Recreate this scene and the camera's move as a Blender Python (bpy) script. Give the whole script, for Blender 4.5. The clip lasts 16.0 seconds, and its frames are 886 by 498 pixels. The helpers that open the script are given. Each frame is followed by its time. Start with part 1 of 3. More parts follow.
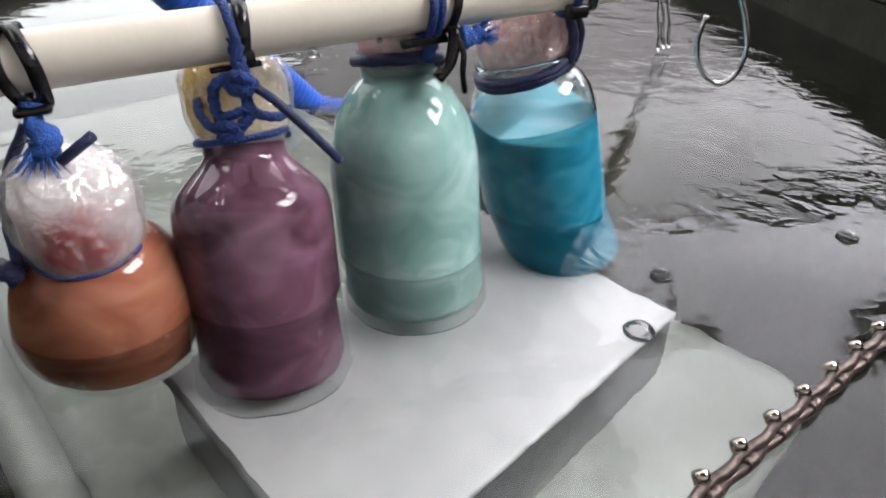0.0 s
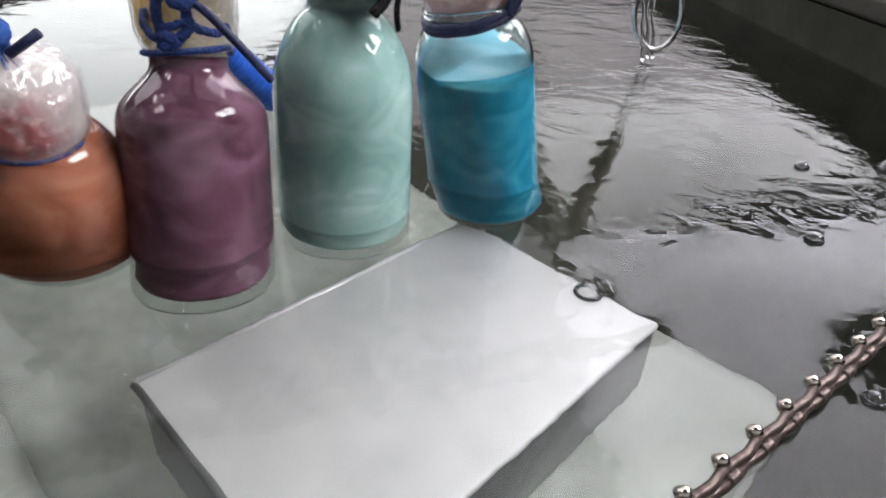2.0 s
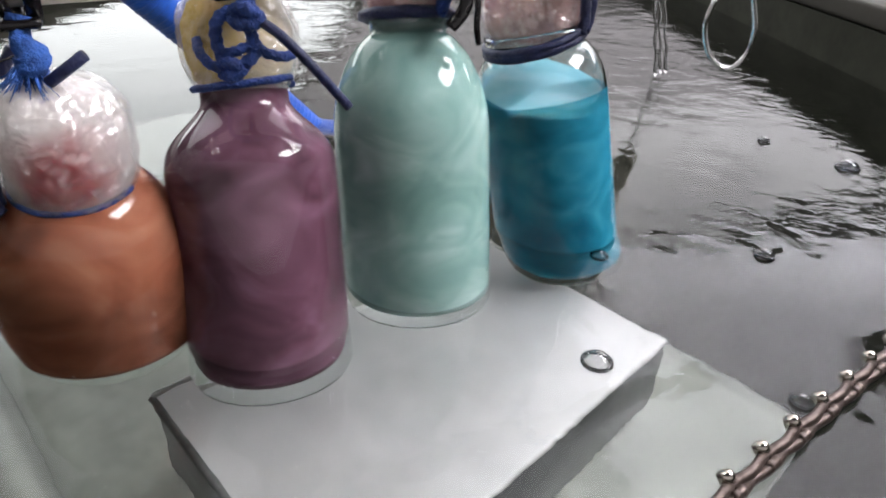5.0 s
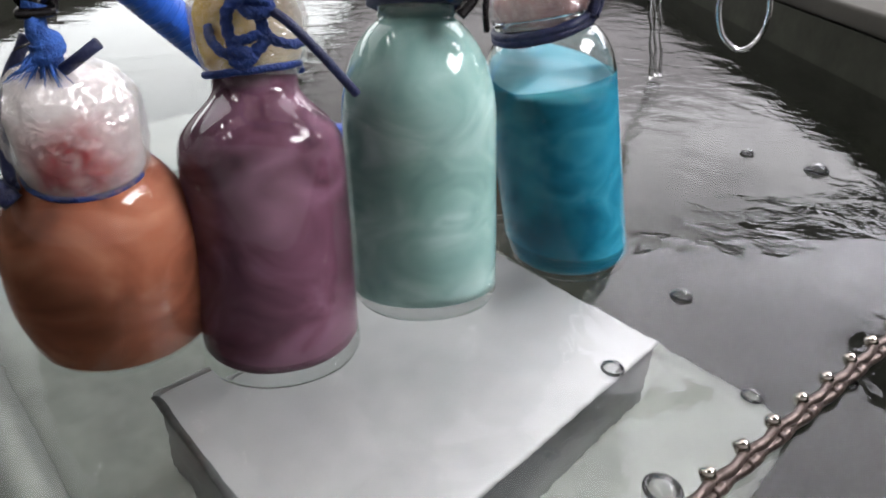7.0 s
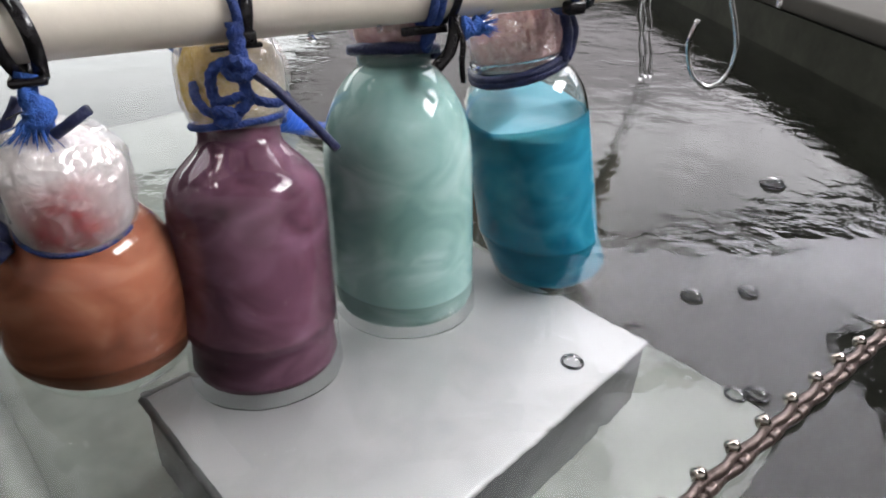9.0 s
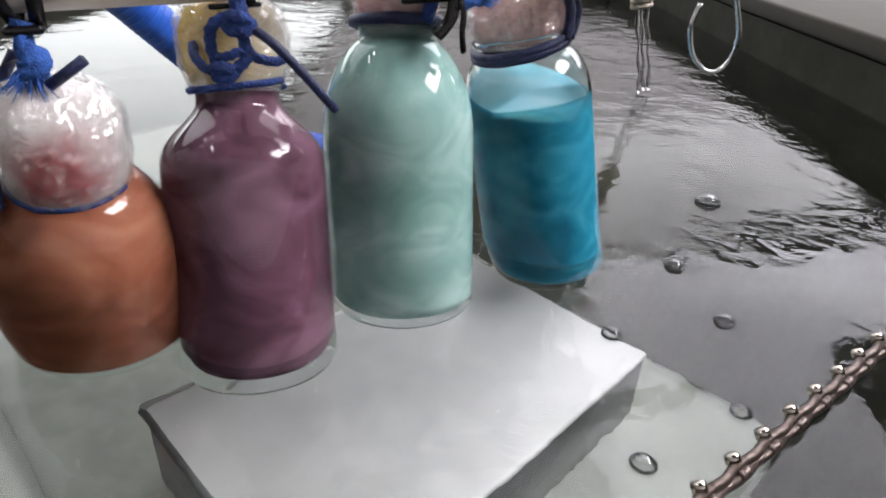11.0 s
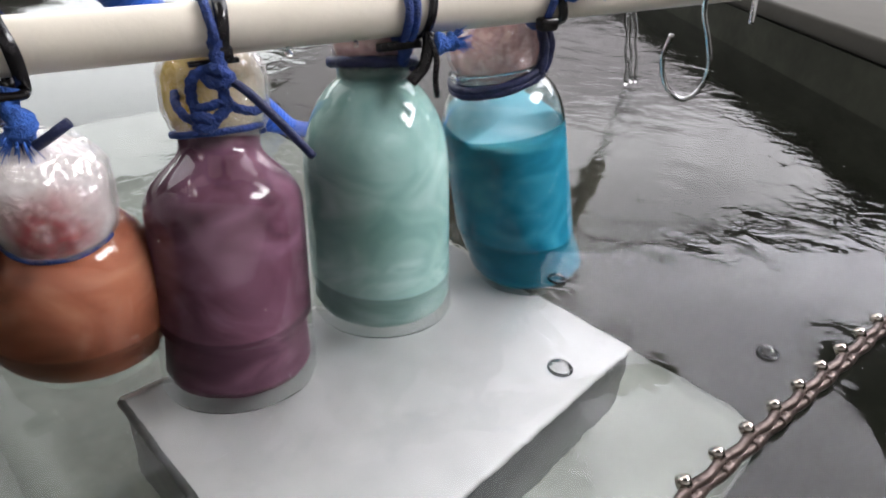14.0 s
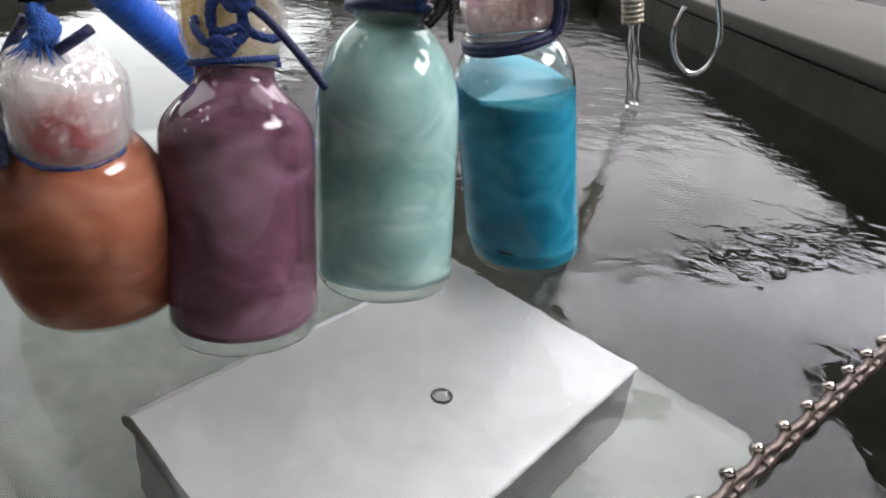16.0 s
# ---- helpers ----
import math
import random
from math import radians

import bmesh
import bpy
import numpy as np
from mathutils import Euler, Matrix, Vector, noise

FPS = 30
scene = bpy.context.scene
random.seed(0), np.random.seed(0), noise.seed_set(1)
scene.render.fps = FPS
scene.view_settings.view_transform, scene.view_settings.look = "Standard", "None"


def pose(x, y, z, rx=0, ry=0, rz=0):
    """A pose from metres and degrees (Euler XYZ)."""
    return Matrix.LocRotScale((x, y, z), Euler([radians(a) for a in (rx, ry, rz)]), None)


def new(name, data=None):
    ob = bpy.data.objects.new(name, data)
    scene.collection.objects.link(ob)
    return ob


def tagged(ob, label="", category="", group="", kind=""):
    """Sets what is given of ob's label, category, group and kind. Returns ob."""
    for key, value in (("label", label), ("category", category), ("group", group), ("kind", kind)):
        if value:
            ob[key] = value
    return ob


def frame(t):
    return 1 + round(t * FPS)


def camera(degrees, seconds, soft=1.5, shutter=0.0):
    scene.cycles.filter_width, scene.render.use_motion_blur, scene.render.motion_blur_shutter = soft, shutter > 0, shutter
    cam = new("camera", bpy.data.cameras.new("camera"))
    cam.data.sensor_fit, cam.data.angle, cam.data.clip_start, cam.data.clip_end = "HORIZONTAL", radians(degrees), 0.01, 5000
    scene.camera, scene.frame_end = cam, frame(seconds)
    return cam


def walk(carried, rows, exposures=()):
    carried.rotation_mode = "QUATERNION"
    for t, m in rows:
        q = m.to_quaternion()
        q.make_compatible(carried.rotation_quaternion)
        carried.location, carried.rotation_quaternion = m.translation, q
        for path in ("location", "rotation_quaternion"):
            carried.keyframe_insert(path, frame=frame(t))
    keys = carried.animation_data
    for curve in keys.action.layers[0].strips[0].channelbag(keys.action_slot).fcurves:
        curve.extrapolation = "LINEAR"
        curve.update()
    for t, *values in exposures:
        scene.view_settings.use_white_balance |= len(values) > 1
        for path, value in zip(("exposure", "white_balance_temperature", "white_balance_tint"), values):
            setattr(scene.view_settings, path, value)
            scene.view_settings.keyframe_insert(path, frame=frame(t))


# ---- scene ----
cam = camera(70.0, 16.0, soft=1.9, shutter=0.3)
walk(cam, [
    (0, pose(-0.0073, 0.0055, 0.1945, 58.44, -1.98, 1.12)),
    (0.5, pose(-0.0086, 0.0093, 0.1905, 58.75, -2.98, 1.27)),
    (1, pose(-0.0084, 0.0094, 0.1915, 59.16, -3.27, 1.57)),
    (1.5, pose(-0.0069, 0.0092, 0.1933, 59.36, -2.98, 1.48)),
    (2, pose(-0.0058, 0.0111, 0.1926, 59.04, -3.29, 0.19)),
    (2.5, pose(-0.0065, 0.0090, 0.1948, 59.31, -2.71, 0.88)),
    (3, pose(-0.0063, 0.0054, 0.1976, 60.34, -2.14, 0.95)),
    (3.5, pose(-0.0060, 0.0058, 0.1964, 60.45, -2.54, 1.56)),
    (4, pose(-0.0044, 0.0090, 0.1946, 60.13, -2.64, 1.66)),
    (6.5, pose(0.0005, 0.0011, 0.2042, 60.27, -1.61, 1.27)),
    (7, pose(0.0000, 0.0000, 0.2050, 59.97, -2.60, 1.50)),
    (7.5, pose(0.0010, -0.0005, 0.2059, 60.14, -2.62, 1.07)),
    (8, pose(0.0015, 0.0010, 0.2048, 60.27, -2.09, 0.65)),
    (8.5, pose(0.0004, 0.0014, 0.2038, 59.99, -2.96, 0.74)),
    (11, pose(-0.0014, 0.0002, 0.2050, 61.07, -3.27, 0.67)),
    (11.5, pose(-0.0020, 0.0001, 0.2052, 61.22, -3.60, 0.37)),
    (12, pose(-0.0016, 0.0003, 0.2054, 61.25, -3.71, 0.44)),
    (12.5, pose(-0.0009, 0.0022, 0.2041, 60.24, -4.01, -0.00)),
    (13, pose(-0.0011, 0.0037, 0.2032, 59.74, -4.34, 0.02)),
    (13.5, pose(-0.0017, 0.0051, 0.2029, 60.11, -4.32, 0.25)),
    (14, pose(-0.0024, 0.0038, 0.2043, 60.21, -4.42, -0.26)),
    (14.5, pose(-0.0043, 0.0032, 0.2032, 60.56, -4.15, -0.04)),
    (15, pose(-0.0060, 0.0034, 0.2024, 60.64, -4.36, 0.06)),
    (15.5, pose(-0.0073, 0.0027, 0.2025, 61.01, -4.73, -0.46)),
    (16, pose(-0.0077, 0.0027, 0.2031, 61.97, -5.00, -0.16)),
])

# ---- world and light ----
world = bpy.data.worlds.new("room_dark")
scene.world = world
world.use_nodes = True
world.node_tree.nodes["Background"].inputs[0].default_value = (0.5, 0.52, 0.55, 1)
world.node_tree.nodes["Background"].inputs[1].default_value = 0.11
scene.view_settings.exposure = 0.0
PANEL_GLOW = 3.7
DIM_GLOW = 1.3
SOFT_GLOW = 2.2
NEAR_GLOW = 6.3
LEFT_GLOW = 4.3
KEY_GLOW = 29.0
TUBE_GLOW = 26.0


# ---- materials ----
def mat(name, base, rough=0.5, metal=0.0, vary=0.15, scale=30.0, bump=0.0, bump_scale=80.0, ior=1.45, sss=0.0, coat=0.0):
    """A surface whose colour varies at two scales, with fine relief."""
    m = bpy.data.materials.new(name)
    m.use_nodes = True
    nt = m.node_tree
    b = nt.nodes["Principled BSDF"]
    co = nt.nodes.new("ShaderNodeTexCoord")
    n1 = nt.nodes.new("ShaderNodeTexNoise")
    n1.inputs["Scale"].default_value = scale
    n1.inputs["Detail"].default_value = 5
    n2 = nt.nodes.new("ShaderNodeTexNoise")
    n2.inputs["Scale"].default_value = scale * 6
    n2.inputs["Detail"].default_value = 3
    nt.links.new(co.outputs["Object"], n1.inputs["Vector"])
    nt.links.new(co.outputs["Object"], n2.inputs["Vector"])
    add = nt.nodes.new("ShaderNodeMath")
    add.operation = "MULTIPLY_ADD"
    nt.links.new(n2.outputs["Fac"], add.inputs[0])
    add.inputs[1].default_value = 0.4
    nt.links.new(n1.outputs["Fac"], add.inputs[2])
    ramp = nt.nodes.new("ShaderNodeValToRGB")
    ramp.color_ramp.elements[0].position, ramp.color_ramp.elements[1].position = 0.45, 0.95
    ramp.color_ramp.elements[0].color = (*[c * (1 - vary) for c in base], 1)
    ramp.color_ramp.elements[1].color = (*[min(1, c * (1 + vary) + 0.02 * vary) for c in base], 1)
    nt.links.new(add.outputs[0], ramp.inputs[0])
    nt.links.new(ramp.outputs[0], b.inputs["Base Color"])
    b.inputs["Roughness"].default_value = rough
    b.inputs["Metallic"].default_value = metal
    b.inputs["IOR"].default_value = ior
    b.inputs["Coat Weight"].default_value = coat
    if sss:
        b.inputs["Subsurface Weight"].default_value = sss
        b.inputs["Subsurface Radius"].default_value = (0.006, 0.006, 0.006)
        b.inputs["Subsurface Scale"].default_value = 1.0
    if bump:
        n3 = nt.nodes.new("ShaderNodeTexNoise")
        n3.inputs["Scale"].default_value = bump_scale
        n3.inputs["Detail"].default_value = 4
        nt.links.new(co.outputs["Object"], n3.inputs["Vector"])
        bp = nt.nodes.new("ShaderNodeBump")
        bp.inputs["Strength"].default_value = bump
        bp.inputs["Distance"].default_value = 0.002
        nt.links.new(n3.outputs["Fac"], bp.inputs["Height"])
        nt.links.new(bp.outputs[0], b.inputs["Normal"])
    return m


def brushed(name, base, rough, angle, grain=0.25):
    """Brushed sheet steel: fine grain drawn out along one direction, and faint cloudy stains."""
    m = mat(name, base, rough, 0.55, 0.14, 9.0)
    nt = m.node_tree
    b = nt.nodes["Principled BSDF"]
    co = nt.nodes.new("ShaderNodeTexCoord")
    mp = nt.nodes.new("ShaderNodeMapping")
    mp.inputs["Rotation"].default_value = (0, 0, angle)
    mp.inputs["Scale"].default_value = (6, 260, 6)
    n = nt.nodes.new("ShaderNodeTexNoise")
    n.inputs["Scale"].default_value = 3.0
    n.inputs["Detail"].default_value = 4
    nt.links.new(co.outputs["Object"], mp.inputs["Vector"])
    nt.links.new(mp.outputs[0], n.inputs["Vector"])
    bp = nt.nodes.new("ShaderNodeBump")
    bp.inputs["Strength"].default_value = grain
    bp.inputs["Distance"].default_value = 0.0006
    nt.links.new(n.outputs["Fac"], bp.inputs["Height"])
    nt.links.new(bp.outputs[0], b.inputs["Normal"])
    return m


def glass(name, tint=(1, 1, 1), rough=0.0, ior=1.45):
    m = bpy.data.materials.new(name)
    m.use_nodes = True
    nt = m.node_tree
    nt.nodes.remove(nt.nodes["Principled BSDF"])
    g = nt.nodes.new("ShaderNodeBsdfGlass")
    g.inputs["Color"].default_value = (*tint, 1)
    g.inputs["Roughness"].default_value = rough
    g.inputs["IOR"].default_value = ior
    nt.links.new(g.outputs[0], nt.nodes["Material Output"].inputs[0])
    return m


def bottle_glass():
    """Clear glass; below the water line its index is taken against water, above it against air."""
    m = glass("bottle_glass", (0.955, 0.97, 0.96), 0.0, 1.5)
    nt = m.node_tree
    geo = nt.nodes.new("ShaderNodeNewGeometry")
    sep = nt.nodes.new("ShaderNodeSeparateXYZ")
    nt.links.new(geo.outputs["Position"], sep.inputs[0])
    above = nt.nodes.new("ShaderNodeMath")
    above.operation = "GREATER_THAN"
    above.inputs[1].default_value = 0.0
    nt.links.new(sep.outputs["Z"], above.inputs[0])
    ior = nt.nodes.new("ShaderNodeMath")
    ior.operation = "MULTIPLY_ADD"
    ior.inputs[1].default_value, ior.inputs[2].default_value = 0.42, 1.08
    nt.links.new(above.outputs[0], ior.inputs[0])
    nt.links.new(ior.outputs[0], nt.nodes["Glass BSDF"].inputs["IOR"])
    return m


def glow(name, colour, strength, uneven=0.0):
    """A light-giving diffuser; uneven puts the reflection's cloudy mottling into its glow."""
    m = bpy.data.materials.new(name)
    m.use_nodes = True
    nt = m.node_tree
    nt.nodes.remove(nt.nodes["Principled BSDF"])
    e = nt.nodes.new("ShaderNodeEmission")
    e.inputs[0].default_value = (*colour, 1)
    e.inputs[1].default_value = strength
    if uneven:
        co = nt.nodes.new("ShaderNodeTexCoord")
        n = nt.nodes.new("ShaderNodeTexNoise")
        n.inputs["Scale"].default_value = 0.9
        n.inputs["Detail"].default_value = 5
        n.inputs["Roughness"].default_value = 0.62
        n.inputs["Distortion"].default_value = 1.0
        nt.links.new(co.outputs["Object"], n.inputs["Vector"])
        r = nt.nodes.new("ShaderNodeMapRange")
        r.inputs["From Min"].default_value, r.inputs["From Max"].default_value = 0.3, 0.7
        r.inputs["To Min"].default_value, r.inputs["To Max"].default_value = strength * (1 - uneven), strength * (1 + uneven)
        nt.links.new(n.outputs["Fac"], r.inputs["Value"])
        nt.links.new(r.outputs[0], e.inputs[1])
    nt.links.new(e.outputs[0], nt.nodes["Material Output"].inputs[0])
    return m


def suspension(name, low, mid, pale, seed):
    """A cloudy liquid: swirls of settling matter, slightly glossy behind the glass."""
    m = bpy.data.materials.new(name)
    m.use_nodes = True
    nt = m.node_tree
    b = nt.nodes["Principled BSDF"]
    co = nt.nodes.new("ShaderNodeTexCoord")
    mp = nt.nodes.new("ShaderNodeMapping")
    mp.inputs["Location"].default_value = (seed, seed * 0.7, seed * 1.3)
    mp.inputs["Scale"].default_value = (22, 22, 34)
    n1 = nt.nodes.new("ShaderNodeTexNoise")
    n1.inputs["Scale"].default_value = 1.0
    n1.inputs["Detail"].default_value = 4
    n1.inputs["Distortion"].default_value = 1.2
    nt.links.new(co.outputs["Object"], mp.inputs["Vector"])
    nt.links.new(mp.outputs[0], n1.inputs["Vector"])
    ramp = nt.nodes.new("ShaderNodeValToRGB")
    els = ramp.color_ramp.elements
    els[0].position, els[0].color = 0.28, (*low, 1)
    els[1].position, els[1].color = 0.78, (*pale, 1)
    e = els.new(0.52)
    e.color = (*mid, 1)
    nt.links.new(n1.outputs["Fac"], ramp.inputs[0])
    nt.links.new(ramp.outputs[0], b.inputs["Base Color"])
    b.inputs["Roughness"].default_value = 0.45
    b.inputs["Specular IOR Level"].default_value = 0.08
    b.inputs["Subsurface Weight"].default_value = 0.25
    b.inputs["Subsurface Radius"].default_value = (0.008, 0.008, 0.008)
    b.inputs["Subsurface Scale"].default_value = 1.0
    return m


def water_material():
    # Grey tint stands in for the light lost below the surface.
    m = glass("tank_water", (0.705, 0.71, 0.71), 0.0, 1.333)
    nt = m.node_tree
    g = nt.nodes["Glass BSDF"]
    co = nt.nodes.new("ShaderNodeTexCoord")
    fine = nt.nodes.new("ShaderNodeTexNoise")
    fine.inputs["Scale"].default_value = 14
    fine.inputs["Detail"].default_value = 3
    fine.inputs["Distortion"].default_value = 0.6
    nt.links.new(co.outputs["Object"], fine.inputs["Vector"])
    # waves that spread from the foot of the falling water and fade with distance
    geo = nt.nodes.new("ShaderNodeNewGeometry")
    off = nt.nodes.new("ShaderNodeVectorMath")
    off.operation = "DISTANCE"
    off.inputs[1].default_value = (0.232, 0.80, 0.0)
    nt.links.new(geo.outputs["Position"], off.inputs[0])
    fade = nt.nodes.new("ShaderNodeMapRange")
    fade.inputs["From Min"].default_value, fade.inputs["From Max"].default_value = 0.05, 0.70
    fade.inputs["To Min"].default_value, fade.inputs["To Max"].default_value = 1.0, 0.22
    nt.links.new(off.outputs["Value"], fade.inputs["Value"])
    total = fine.outputs["Fac"]
    for vector, scale, detail, bend, weight in ((co.outputs["Object"], 13, 3, 0.8, 1.9), (geo.outputs["Position"], 34, 3, 1.2, 0.70), (co.outputs["Object"], 80, 2, 0.5, 0.18)):
        rip = nt.nodes.new("ShaderNodeTexNoise")
        rip.inputs["Scale"].default_value = scale
        rip.inputs["Detail"].default_value = detail
        rip.inputs["Distortion"].default_value = bend
        nt.links.new(vector, rip.inputs["Vector"])
        mul = nt.nodes.new("ShaderNodeMath")
        mul.operation = "MULTIPLY"
        nt.links.new(rip.outputs["Fac"], mul.inputs[0])
        nt.links.new(fade.outputs[0], mul.inputs[1])
        add = nt.nodes.new("ShaderNodeMath")
        add.operation = "MULTIPLY_ADD"
        add.inputs[1].default_value = weight
        nt.links.new(mul.outputs[0], add.inputs[0])
        nt.links.new(total, add.inputs[2])
        total = add.outputs[0]
    bp = nt.nodes.new("ShaderNodeBump")
    bp.inputs["Strength"].default_value = 1.0
    bp.inputs["Distance"].default_value = 0.0010
    nt.links.new(total, bp.inputs["Height"])
    nt.links.new(bp.outputs[0], g.inputs["Normal"])
    return m


def wrap_material():
    """Clear cling film in crumpled layers: mostly see-through, with a little haze and sharp glints along its creases."""
    m = bpy.data.materials.new("cling_film")
    m.use_nodes = True
    nt = m.node_tree
    nt.nodes.remove(nt.nodes["Principled BSDF"])
    co = nt.nodes.new("ShaderNodeTexCoord")
    warp = nt.nodes.new("ShaderNodeTexNoise")
    warp.inputs["Scale"].default_value = 45
    warp.inputs["Detail"].default_value = 3
    nt.links.new(co.outputs["Object"], warp.inputs["Vector"])
    bend = nt.nodes.new("ShaderNodeVectorMath")
    bend.operation = "MULTIPLY_ADD"
    bend.inputs[1].default_value = (0.02, 0.02, 0.02)
    nt.links.new(warp.outputs["Color"], bend.inputs[0])
    nt.links.new(co.outputs["Object"], bend.inputs[2])
    total = None
    for turn, scale, weight in ((0.5, (105, 40, 28), 1.0), (-0.9, (40, 130, 34), 0.8), (1.6, (260, 110, 240), 0.30)):
        mp = nt.nodes.new("ShaderNodeMapping")
        mp.inputs["Rotation"].default_value = (turn, turn * 0.7, -turn)
        mp.inputs["Scale"].default_value = scale
        nt.links.new(bend.outputs[0], mp.inputs["Vector"])
        v = nt.nodes.new("ShaderNodeTexVoronoi")
        v.inputs["Scale"].default_value = 1.0
        nt.links.new(mp.outputs[0], v.inputs["Vector"])
        add = nt.nodes.new("ShaderNodeMath")
        add.operation = "MULTIPLY_ADD"
        add.inputs[1].default_value = weight
        nt.links.new(v.outputs["Distance"], add.inputs[0])
        if total is not None:
            nt.links.new(total, add.inputs[2])
        else:
            add.inputs[2].default_value = 0.0
        total = add.outputs[0]
    bp = nt.nodes.new("ShaderNodeBump")
    bp.inputs["Strength"].default_value = 0.8
    bp.inputs["Distance"].default_value = 0.0050
    nt.links.new(total, bp.inputs["Height"])
    gl = nt.nodes.new("ShaderNodeBsdfGlossy")
    gl.inputs["Color"].default_value = (1, 0.99, 0.99, 1)
    gl.inputs["Roughness"].default_value = 0.25
    nt.links.new(bp.outputs[0], gl.inputs["Normal"])
    haze = nt.nodes.new("ShaderNodeBsdfDiffuse")
    haze.inputs["Color"].default_value = (0.93, 0.91, 0.91, 1)
    nt.links.new(bp.outputs[0], haze.inputs["Normal"])
    tr = nt.nodes.new("ShaderNodeBsdfTransparent")
    tr.inputs[0].default_value = (0.99, 0.98, 0.98, 1)
    m1 = nt.nodes.new("ShaderNodeMixShader")
    m1.inputs[0].default_value = 0.16
    nt.links.new(tr.outputs[0], m1.inputs[1])
    nt.links.new(haze.outputs[0], m1.inputs[2])
    m2 = nt.nodes.new("ShaderNodeMixShader")
    m2.inputs[0].default_value = 0.25
    nt.links.new(m1.outputs[0], m2.inputs[1])
    nt.links.new(gl.outputs[0], m2.inputs[2])
    nt.links.new(m2.outputs[0], nt.nodes["Material Output"].inputs[0])
    return m


def stained_cotton(name, white, stain, centre, size):
    """Cotton wool with one soaked patch of colour."""
    m = mat(name, white, 0.9, 0, 0.12, 60, 0.5, 220)
    nt = m.node_tree
    b = nt.nodes["Principled BSDF"]
    src = b.inputs["Base Color"].links[0].from_socket
    co = nt.nodes.new("ShaderNodeTexCoord")
    n = nt.nodes.new("ShaderNodeTexNoise")
    n.inputs["Scale"].default_value = 48
    n.inputs["Detail"].default_value = 5
    nt.links.new(co.outputs["Object"], n.inputs["Vector"])
    d = nt.nodes.new("ShaderNodeVectorMath")
    d.operation = "DISTANCE"
    d.inputs[1].default_value = centre
    nt.links.new(co.outputs["Object"], d.inputs[0])
    s = nt.nodes.new("ShaderNodeMath")
    s.operation = "MULTIPLY_ADD"
    nt.links.new(n.outputs["Fac"], s.inputs[0])
    s.inputs[1].default_value = size * 1.1
    nt.links.new(d.outputs["Value"], s.inputs[2])
    r = nt.nodes.new("ShaderNodeMapRange")
    r.inputs["From Min"].default_value, r.inputs["From Max"].default_value = size * 1.0, size * 1.75
    r.inputs["To Min"].default_value, r.inputs["To Max"].default_value = 1, 0
    nt.links.new(s.outputs[0], r.inputs["Value"])
    mx = nt.nodes.new("ShaderNodeMix")
    mx.data_type = "RGBA"
    nt.links.new(r.outputs[0], mx.inputs[0])
    nt.links.new(src, mx.inputs[6])
    mx.inputs[7].default_value = (*stain, 1)
    nt.links.new(mx.outputs[2], b.inputs["Base Color"])
    return m


U_ANGLE = math.radians(45.5)
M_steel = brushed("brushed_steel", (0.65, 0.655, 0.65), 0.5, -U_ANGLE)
# Same steel as the cover, with shade and mottled reflections put into its colour.
M_side_shade = mat("shaded_box_side", (0.15, 0.15, 0.165), 0.28, 1.0, 0.45, 22, 0.25, 40)
# One steel fold twice: its highlight and its dark reflection set as colours.
M_fold = mat("lit_folded_edge", (0.86, 0.86, 0.86), 0.33, 0.5, 0.1, 60)
M_bead = mat("shaded_folded_edge", (0.16, 0.165, 0.16), 0.4, 0.7, 0.3, 60)
M_floor = mat("steel_floor", (0.325, 0.345, 0.31), 0.42, 0.35, 0.3, 11, 0.04, 30)
# Near-black base: dark reflections on the steel walls are put into the colour.
M_dark_steel = mat("darkened_tank_steel", (0.027, 0.028, 0.019), 0.75, 0.0, 0.3, 10, 0.04, 30)
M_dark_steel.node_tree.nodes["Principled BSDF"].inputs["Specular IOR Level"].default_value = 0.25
# Beige set near black: the rim's weaker light is put into the colour.
M_beige_dimmed = mat("dimmed_beige_paint", (0.048, 0.044, 0.036), 0.85, 0, 0.08, 12, 0.1, 90)
M_water = water_material()
M_glass = bottle_glass()
# Grey tints put a bubble's dark refracted ring into colour, most at the rim.
M_bubble = glass("bubble_film", (0.88, 0.88, 0.88), 0.0, 1.42)
M_meniscus = glass("darkened_bubble_rim", (0.42, 0.42, 0.43), 0.0, 1.7)
M_pvc = mat("ivory_pvc", (0.74, 0.68, 0.58), 0.32, 0, 0.05, 25, 0.08, 150, coat=0.2)
M_rope = mat("blue_cord", (0.010, 0.038, 0.19), 0.6, 0, 0.45, 160, 0.9, 700)
M_rope_light = mat("frayed_blue_cord", (0.03, 0.11, 0.42), 0.75, 0, 0.45, 200, 0.9, 800)
M_navy = mat("navy_cord_sheath", (0.012, 0.018, 0.07), 0.45, 0, 0.3, 150, 0.5, 600)
M_tie = mat("black_plastic", (0.008, 0.007, 0.008), 0.22, 0, 0.3, 60, 0.15, 200)
M_chrome = mat("chrome_wire", (0.72, 0.72, 0.72), 0.14, 1.0, 0.08, 60)
M_chain = mat("brown_chain_steel", (0.085, 0.062, 0.054), 0.36, 0.6, 0.4, 120, 0.3, 300)
M_pin = mat("polished_pin", (0.62, 0.56, 0.5), 0.16, 1.0, 0.15, 120)
M_tube = mat("blue_hose", (0.016, 0.10, 0.50), 0.38, 0, 0.3, 60, 0.3, 200, coat=0.1)
M_brass = mat("ribbed_brass", (0.60, 0.54, 0.45), 0.34, 0.8, 0.3, 80, 0.2, 200)
M_wrap = wrap_material()
